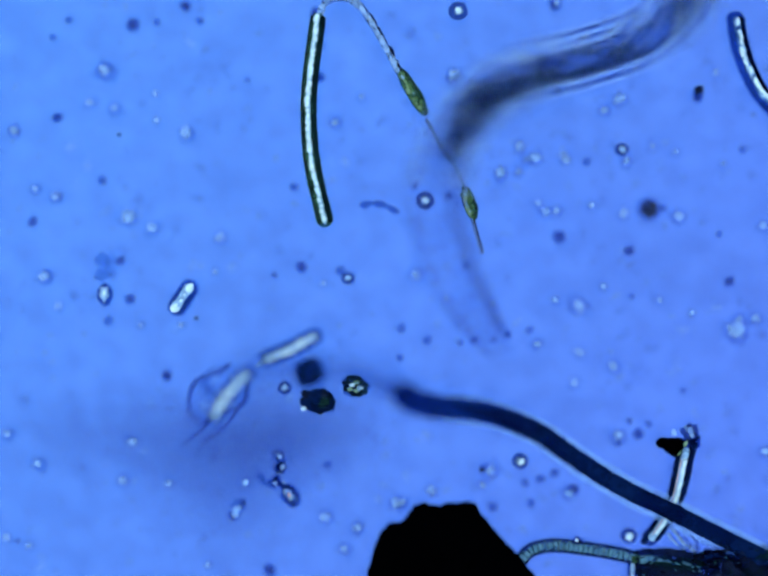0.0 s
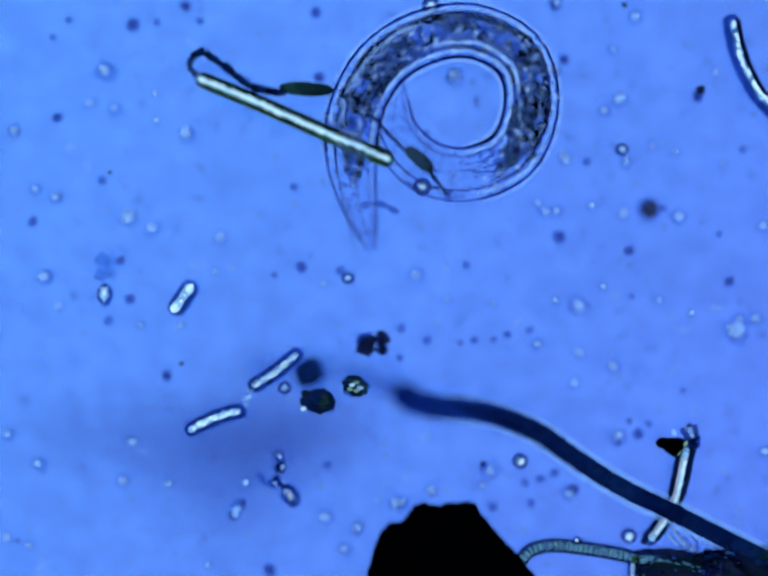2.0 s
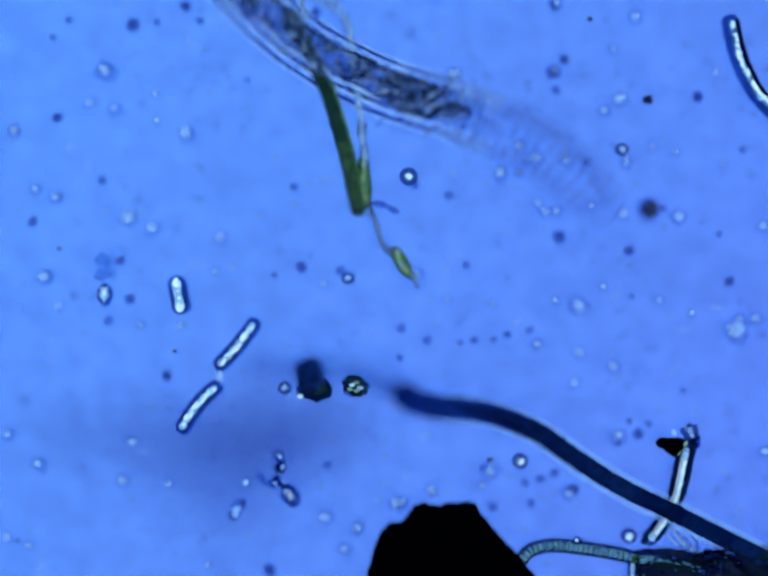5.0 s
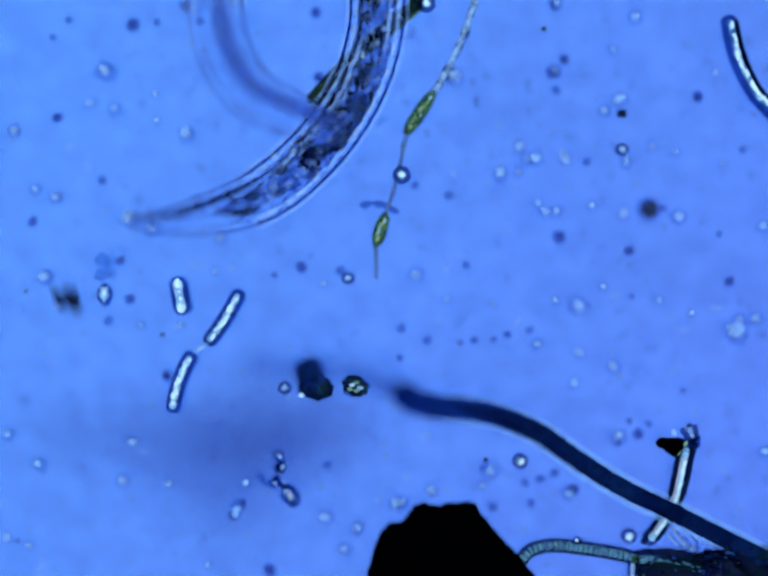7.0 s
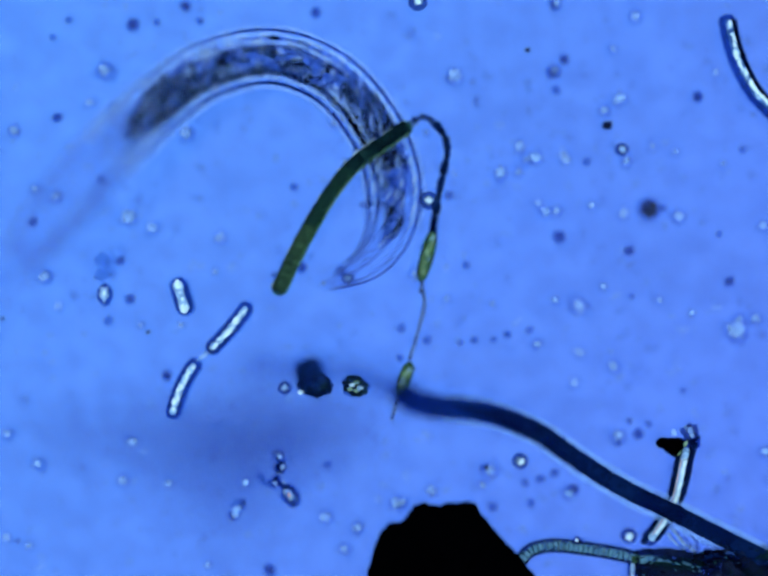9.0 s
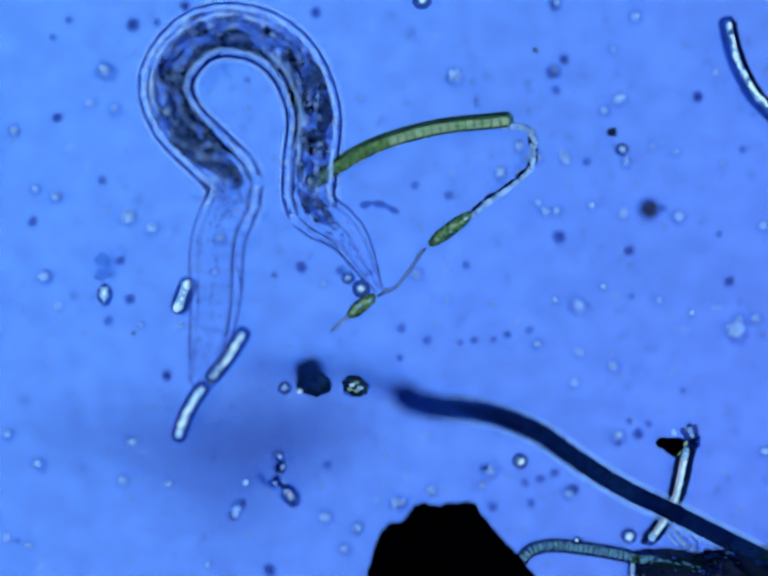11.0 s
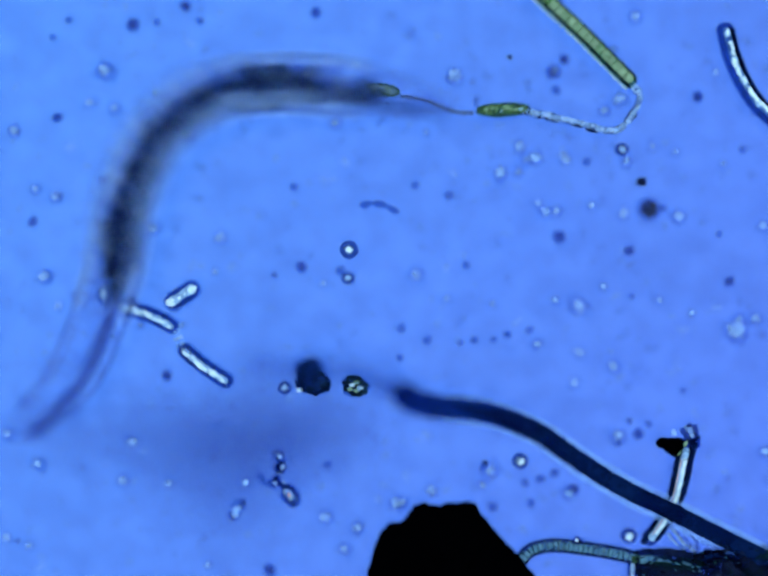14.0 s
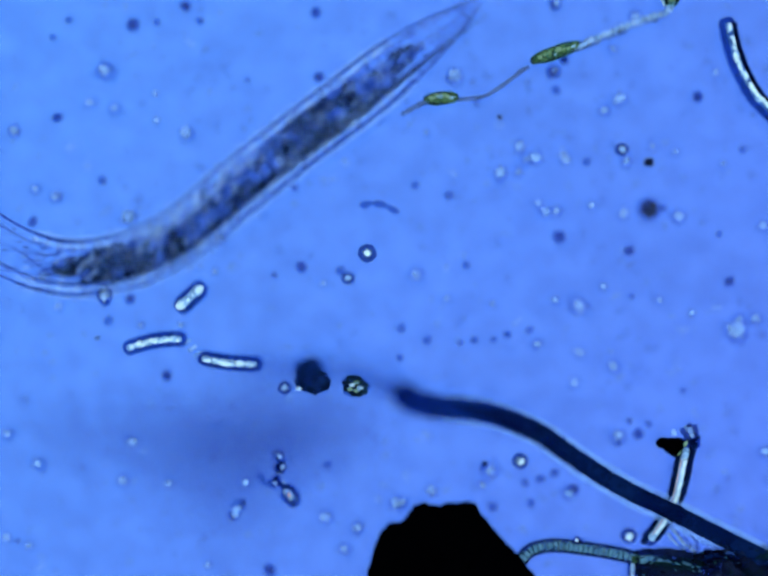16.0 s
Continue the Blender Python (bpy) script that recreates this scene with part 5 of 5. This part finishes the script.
# the tall dim cell with a bright foot
foot = thing("upright_cell", "ragged dim cell of granules with a bright foot", "cell", where=at(217, 590))
for x, y, r, m in ((-0.006, 0.028, 0.013, FAINT), (0.006, 0.044, 0.015, SKIN), (-0.004, 0.058, 0.013, FAINT), (0.014, 0.062, 0.009, SKIN), (0.016, 0.030, 0.010, SKIN)):
    part("dim_granule", blob(bmesh.new(), (x, y, 0.012), r, (1.0, 1.2, 0.5), 0.4, 2, 2.0, random.uniform(0, 3)), m, foot, "dim granule over the bright foot")
part("foot_wall", blob(bmesh.new(), (0, -0.012, 0.014), 0.021, (0.78, 1.15, 0.6), 0.06, 2), RIM, foot)
part("foot_sap", blob(bmesh.new(), (0, -0.010, 0.022), 0.012, (0.8, 1.25, 0.7), 0.25, 2), SAP, foot)
part("foot_drop", blob(bmesh.new(), (0.001, -0.008, 0.028), 0.0055, (0.8, 1.3, 0.6), 0.3, 1), CORE, foot)

# the double cell beside the fibre's tip
pair = thing("double_cell", "dark-walled cell holding two yellow-green drops", "cell", where=at(726, 787, 0.02))
part("wall_fringe", blob(bmesh.new(), (0, 0, 0.010), 0.025, (1.15, 0.95, 0.4), 0.15, 2, 1.5, -0.3), FAINT, pair)
part("cell_wall", blob(bmesh.new(), (0, 0, 0.016), 0.0235, (1.18, 0.86, 0.6), 0.16, 3, 2.0, -0.4), GREENRIM, pair)
for x, y, r, m in ((-0.006, 0.003, 0.0050, CORE), (-0.010, -0.005, 0.0050, GREENCORE), (0.008, -0.003, 0.0050, SAP), (0.012, -0.003, 0.0034, CORE), (0.002, 0.008, 0.0050, GREENCORE), (0.002, -0.009, 0.0044, GREENCORE)):
    part("sap_drop", blob(bmesh.new(), (x, y, 0.029), r, (1.2, 0.9, 0.6), 0.25, 2), m, pair, "bright drop painted as light gathered in the cell")

# the curved dark bacterium
bow = thing("curved_bacterium", "dark curved bacterium like a short bow", "bacterium")
spine, _ = smooth_line([at(738, 418, 0.012), at(770, 415, 0.012), at(795, 423, 0.012), at(812, 434, 0.012)], 16)
part("bow_body", tube(bmesh.new(), spine, lambda f: 0.0056 + 0.0016 * math.sin(f * 17), 8, 0.8, 0.3), BOW, bow)

# the dark lump that stays, and the ragged cluster below it
lump = thing("dark_lump", "round dark lump out of focus", "debris")
part("lump_body", blob(bmesh.new(), at(631, 758, 0.15), 0.027, (1, 1.1, 0.8), 0.2, 2), NAVY, lump)
part("lump_fringe", blob(bmesh.new(), at(634, 762, 0.15), 0.032, (1, 1.1, 0.5), 0.2, 2), FAINT, lump)
cluster = thing("debris_cluster", "loose ragged cluster of dark crumbs and cells", "debris")
for u, v, r, m in ((574, 942, 13, FAINT), (573, 957, 12, DARKSPECK), (569, 962, 8, RIM), (566, 980, 9, DARKSPECK), (560, 984, 7, FAINT), (576, 990, 8, DARKSPECK), (530, 972, 9, FAINT), (540, 985, 8, FAINT), (582, 996, 8, RIM)):
    part("crumb", blob(bmesh.new(), at(u, v, r * 0.0006), r / 1000, (1, 0.8, 0.5), 0.4, 2, 2.0, random.uniform(0, 3)), m, cluster)
for u, v, r in ((572, 932, 5), (577, 953, 4), (570, 966, 3), (563, 988, 4), (580, 985, 3), (502, 985, 6)):
    part("pale_crumb", blob(bmesh.new(), at(u, v, 0.016), r / 1000, (1, 1.3, 0.6), 0.4, 1), PALE, cluster)
for u, v, r in ((569, 929, 10), (574, 957, 12), (560, 986, 10)):
    part("ring_cell", blob(bmesh.new(), at(u, v, -0.002), r / 1000, (1, 1.1, 0.4), 0.5, 2, 1.8, random.uniform(0, 3)), DARKSPECK, cluster, "small dark-ringed cell")
    part("ring_sap", blob(bmesh.new(), at(u - 1, v - 1, 0.006), r * 0.00036, (1, 1.5, 0.6), 0.5, 1), PALE, cluster, "pale drop in a dark ring")
slim = thing("slim_cell", "slim pale oval cell with dim walls", "cell", where=at(485, 1039, -0.01))
part("cell_wall", blob(bmesh.new(), (0, 0, 0.008), 0.018, (0.95, 1.35, 0.5), 0.25, 2, 1.5, -0.5), FAINT, slim)
# shade on two sides of the wall, painted as dark blobs
part("wall_shade", blob(bmesh.new(), (-0.010, -0.012, 0.010), 0.008, (0.9, 1.5, 0.5), 0.3, 2, 1.5, -0.5), DARKSPECK, slim)
part("wall_shade", blob(bmesh.new(), (0.012, 0.010, 0.010), 0.006, (0.9, 1.6, 0.5), 0.3, 2, 1.5, -0.5), DARKSPECK, slim)
part("cell_sap", blob(bmesh.new(), (0, -0.002, 0.018), 0.010, (0.9, 1.35, 0.5), 0.35, 2, 1.8, -0.5), PALE, slim)
oval = thing("oval_cell", "dim oval cell with pale rosy contents", "cell", where=at(594, 1010))
part("cell_fringe", blob(bmesh.new(), (0, 0, 0.006), 0.022, (0.9, 1.2, 0.4), 0.15, 2, 1.5, 0.6), FAINT, oval)
part("cell_wall", blob(bmesh.new(), (0, 0, 0.010), 0.020, (0.85, 1.25, 0.5), 0.2, 2, 1.5, 0.6), SOFTRIM, oval)
part("cell_sap", blob(bmesh.new(), (0, 0, 0.016), 0.0115, (0.8, 1.3, 0.5), 0.4, 2, 1.8, 0.6), PALE, oval)
part("sap_drop", blob(bmesh.new(), (0.001, -0.003, 0.020), 0.0052, (0.8, 1.4, 0.5), 0.4, 1), SAP, oval)
part("rosy_drop", blob(bmesh.new(), (-0.002, 0.003, 0.021), 0.0042, (1, 1.3, 0.5), 0.3, 1), ROSE, oval, "small rosy drop")


# ---- all that moves ----
def motions():
    times = [i / 10 for i in range(161)]
    by_time = [worm.poses(t) for t in times]
    # how far the added ribbon turns flat to darken the blurred worm
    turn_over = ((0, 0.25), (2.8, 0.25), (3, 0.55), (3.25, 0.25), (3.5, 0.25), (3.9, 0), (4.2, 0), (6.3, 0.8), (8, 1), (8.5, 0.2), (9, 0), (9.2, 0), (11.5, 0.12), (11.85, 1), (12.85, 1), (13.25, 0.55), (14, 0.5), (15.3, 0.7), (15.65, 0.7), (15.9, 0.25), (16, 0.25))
    for i, (seg, ribbon) in enumerate(worm_pieces):
        walk(seg, [(t, settle(*p[i])) for t, p in zip(times, by_time)])
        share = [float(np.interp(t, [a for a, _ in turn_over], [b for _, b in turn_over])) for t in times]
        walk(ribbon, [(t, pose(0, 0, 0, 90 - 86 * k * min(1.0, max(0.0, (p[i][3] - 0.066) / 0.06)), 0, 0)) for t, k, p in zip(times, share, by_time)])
    by_time = [alga_rod.poses(t) for t in times]
    rod_roll = ((0, 0), (0.5, 0), (1, 30), (1.5, 32), (1.8, 0), (2.6, 0), (3, 130), (3.5, 140), (4, 215), (6.3, 240), (9.2, 240), (11.3, 125), (12.5, 118), (13, 120), (14, 115), (16, 120))
    thread_roll = ((0, 20), (0.4, 130), (0.5, 150), (1, 180), (2.5, 180), (3, 120), (3.3, 30), (4, 0), (8.6, 0), (9, 180), (9.2, 160), (11.3, 20), (12, 0), (16, 0))

    far_roll = ((0, 20), (0.4, 130), (0.5, 150), (1, 180), (2.5, 180), (3, 150), (3.3, 30), (4, 0), (16, 0))

    def rolled(table, t):
        return pose(0, 0, 0, float(np.interp(t, [a for a, _ in table], [b for _, b in table])), 0, 0)
    for i, seg in enumerate(alga_parts[0]):
        walk(seg, [(t, settle(*p[i]) @ rolled(rod_roll, t)) for t, p in zip(times, by_time)])
    for k, cell in enumerate(alga_parts[1]):
        walk(cell, [(t, m @ pose(0, 0, h) @ rolled(far_roll, t)) for (t, m), (_, h, *_) in zip(ends(0, [(a[0], *a[2 + k][0], *a[2 + k][1]) for a in alga_thread]), alga_thread)])
    for i, bead in enumerate(alga_parts[2]):
        rows, last = [], 0.0
        for t, h, _, _, line in alga_thread:
            (u, v), (u0, v0), (u1, v1) = line[i], line[max(0, i - 1)], line[min(len(line) - 1, i + 1)]
            w = math.atan2(v0 - v1, u1 - u0)
            w += math.pi * round((last - w) / math.pi)
            last = w
            rows.append((t, settle(u, v, w, h) @ rolled(thread_roll if i < 18 else far_roll, t)))
        walk(bead, rows)
    left = ends(0, [(0, 440, 850, 510, 760, 0.14), (0.5, 405, 860, 495, 800), (1, 400, 880, 487, 825), (1.5, 400, 880, 487, 832), (2, 395, 875, 490, 838), (2.5, 395, 865, 490, 838), (3, 395, 878, 490, 855), (3.5, 400, 905, 495, 878),
                    (4, 405, 895, 505, 868), (4.2, 400, 890, 495, 850), (6.3, 357, 848, 392, 758), (6.5, 357, 848, 388, 755), (7, 358, 828, 392, 730), (7.5, 355, 825, 385, 730), (8, 352, 822, 385, 728), (8.5, 355, 838, 382, 742),
                    (9, 358, 840, 400, 745), (9.2, 350, 832, 390, 745), (11.3, 385, 890, 430, 800, 0.10), (11.5, 380, 893, 428, 805, 0.26), (12, 235, 892, 338, 908, 0.08), (12.5, 290, 880, 385, 905, 0.06), (12.85, 275, 850, 370, 878), (13, 290, 770, 385, 800), (13.3, 270, 630, 380, 685), (13.5, 250, 615, 350, 655),
                    (13.7, 222, 602, 330, 650), (14, 260, 630, 350, 665), (14.5, 290, 732, 385, 742), (15, 250, 700, 355, 712, 0.13), (15.3, 258, 685, 362, 672), (15.5, 265, 688, 374, 672), (16, 268, 710, 372, 692)])
    right = ends(0, [(0, 535, 735, 655, 680, 0.11), (0.5, 520, 765, 605, 700), (1, 520, 780, 605, 715), (1.5, 518, 783, 605, 718), (2, 520, 785, 608, 722), (2.5, 520, 783, 610, 728), (3, 522, 795, 612, 735), (3.5, 525, 815, 612, 752),
                     (4, 535, 812, 635, 752), (4.2, 520, 800, 610, 735), (6.3, 420, 705, 472, 618), (6.5, 420, 705, 467, 618), (7, 430, 695, 490, 600), (7.5, 432, 690, 490, 603), (8, 432, 690, 490, 603), (8.5, 430, 705, 490, 620),
                     (9, 435, 710, 505, 628), (9.2, 435, 708, 505, 628), (11.3, 440, 770, 490, 690, 0.10), (11.5, 441, 785, 490, 700, 0.26), (12, 358, 905, 450, 868, 0.08), (12.5, 405, 915, 495, 880, 0.06), (12.85, 398, 888, 492, 912), (13, 420, 830, 520, 870), (13.3, 400, 730, 470, 790), (13.5, 375, 700, 470, 750),
                     (13.7, 360, 695, 455, 752), (14, 375, 710, 470, 780), (14.5, 420, 785, 535, 818), (15, 395, 770, 500, 810, 0.13), (15.3, 405, 712, 520, 725), (15.5, 415, 710, 528, 720), (16, 418, 730, 525, 742)])
    walk(twin_cells[0], left)
    walk(twin_cells[1], right)
    for i, link in enumerate(twin_links):
        rows = []
        for (t, a), (_, b) in zip(left, right):
            p, q = a @ Vector((0.06, 0, 0)), b @ Vector((-0.06, 0, 0))
            c = p.lerp(q, (i + 0.5) / 3)
            rows.append((t, pose(c.x, c.y, 0, 0, 0, 30)))
        walk(link, rows)
    walk(short_rod, ends(0, [(0, 360, 632, 393, 583), (3.5, 362, 632, 395, 585), (4, 385, 632, 378, 578), (4.2, 380, 628, 370, 575), (6.3, 370, 632, 362, 575), (7, 376, 632, 366, 575), (8, 376, 632, 366, 575), (9, 382, 632, 366, 578),
                             (9.2, 385, 630, 375, 575), (11.3, 363, 628, 388, 580), (11.5, 358, 630, 387, 585), (12, 365, 630, 400, 585), (12.5, 365, 628, 398, 585), (13, 360, 628, 395, 580), (13.3, 340, 608, 398, 580), (13.7, 342, 608, 390, 580),
                             (14, 352, 618, 398, 588), (14.5, 360, 612, 398, 575), (15.3, 365, 612, 392, 560), (15.5, 368, 605, 400, 555), (16, 372, 625, 412, 588)]))
    walk(far_rod, ends(0, [(0, 1496, 38, 1560, 205), (1, 1491, 45, 1558, 208), (4, 1487, 45, 1556, 208), (7, 1484, 45, 1554, 210), (9, 1479, 42, 1553, 210), (11.3, 1478, 45, 1552, 215), (13.5, 1475, 52, 1553, 220), (13.7, 1470, 62, 1553, 232), (14, 1474, 58, 1553, 225), (14.5, 1476, 58, 1553, 225), (16, 1479, 48, 1553, 215)]))

    def drift(ob, h, *stops):
        walk(ob, [(t, Matrix.Translation(at(u, v, h))) for t, u, v in stops])
    drift(bead_a, 0.03, (0, 868, 410), (0.5, 865, 405), (1, 860, 385), (1.5, 863, 380), (2, 862, 382), (2.5, 875, 397), (3, 850, 383), (3.5, 848, 378), (4, 865, 380), (4.2, 862, 378), (6.3, 800, 342), (6.5, 810, 347), (7, 820, 358),
          (7.5, 824, 360), (8, 838, 378), (8.5, 828, 400), (9, 875, 410), (9.2, 860, 408), (11.3, 735, 600), (11.5, 745, 597), (12, 772, 567), (12.5, 772, 570), (13, 772, 560), (13.3, 770, 530), (13.5, 737, 508), (13.7, 712, 510),
          (14, 713, 510), (14.5, 737, 522), (15, 762, 546), (15.3, 742, 525), (15.5, 742, 520), (16, 750, 517))
    drift(bead_b, 0.03, (0, 935, 25), (0.5, 932, 22), (1, 882, 12), (1.5, 878, 35), (2, 880, 15), (2.5, 888, 8), (3, 915, -30), (3.5, 960, 0), (4, 960, -30), (6.3, 800, 10), (6.5, 830, 15), (7, 870, 10), (7.5, 862, 3), (8, 858, 8),
          (9, 853, 6), (11.3, 862, 3), (11.5, 862, 3), (12.4, 862, -20), (13, 872, 28), (13.3, 893, 15), (13.5, 905, -30), (16, 905, -40))
    drift(crystal, 0.05, (0, 650, 818), (4.0, 650, 818), (4.2, 642, 795), (6.3, 646, 792), (9.0, 644, 785), (11.3, 642, 783), (16, 640, 778))
    drift(flakes[0], 0.0, (0, 300, -160), (0.85, 335, -60), (1.0, 357, 112), (1.25, 425, 300), (1.5, 515, 510), (1.65, 640, 615), (1.85, 715, 686), (2.0, 762, 702), (2.5, 803, 714), (2.7, 803, 714), (2.85, 598, 621), (3.0, 480, 450),
          (3.2, 374, 304), (3.4, 290, 60), (3.5, 270, -90), (16, 240, -200))
    drift(flakes[1], 0.0, (0, 430, 1340), (4.2, 430, 1300), (6.3, 452, 1015), (6.5, 458, 1018), (6.65, 392, 985), (6.85, 228, 800), (7.0, 135, 610), (7.25, 110, 485), (7.5, 95, 440), (7.7, 86, 400), (8.0, 88, 398), (8.2, 80, 410), (8.4, -70, 480), (16, -260, 700))
    drift(flakes[2], 0.0, (0, 1290, -200), (14.25, 1300, -130), (14.5, 1305, 48), (14.65, 1320, -110), (15.0, 1330, -200), (15.25, 1335, 110), (15.5, 1347, 222), (15.65, 1370, 100), (15.85, 1395, -110), (16, 1400, -180))
    drift(crumbs[0], 0.0, (0, 1425, 185), (2.5, 1428, 185), (3, 1375, 190), (3.5, 1360, 193), (4, 1380, 183), (6.3, 1232, 237), (6.5, 1245, 237), (7, 1268, 233), (7.5, 1278, 230), (8, 1280, 238), (8.5, 1250, 252), (9, 1238, 257),
          (11.3, 1248, 278), (11.5, 1232, 285), (12, 1270, 243), (12.5, 1262, 232), (13, 1298, 218), (13.7, 1295, 368), (14, 1308, 372), (14.5, 1320, 337), (15, 1316, 315), (15.3, 1335, 370), (15.5, 1323, 375), (16, 1323, 332))
    drift(crumbs[1], 0.0, (0, 1300, -20), (1, 1287, 5), (3, 1243, 28), (3.5, 1225, 48), (4, 1237, 33), (7, 1110, 60), (7.5, 1122, 60), (8, 1122, 75), (8.5, 1095, 90), (9, 1077, 103), (11.3, 1093, 103), (12.5, 1070, 80), (16, 1020, 240))
    drift(crumbs[2], 0.0, (0, 985, 958), (2, 987, 945), (6.3, 1003, 937), (7, 992, 938), (8, 995, 948), (11.5, 992, 955), (12.5, 977, 950), (14.5, 993, 943), (16, 990, 945))
    drift(crumbs[3], 0.0, (0, 243, 275), (0.5, 243, 277), (2, 225, 352), (2.5, 225, 355), (3.5, 190, 417), (16, -60, 700))
    drift(crumbs[4], 0.0, (0, 402, 650), (0.5, 400, 668), (1, 397, 690), (2, 371, 742), (2.5, 372, 747), (8, 318, 678), (16, 200, 690))
    drift(ciliate, 0.02, (0, 450, 800), (0.25, 395, 898), (0.5, 367, 928), (0.65, 255, 1020), (0.85, 110, 1160), (1.0, 60, 1280), (16, 0, 1320))


motions()
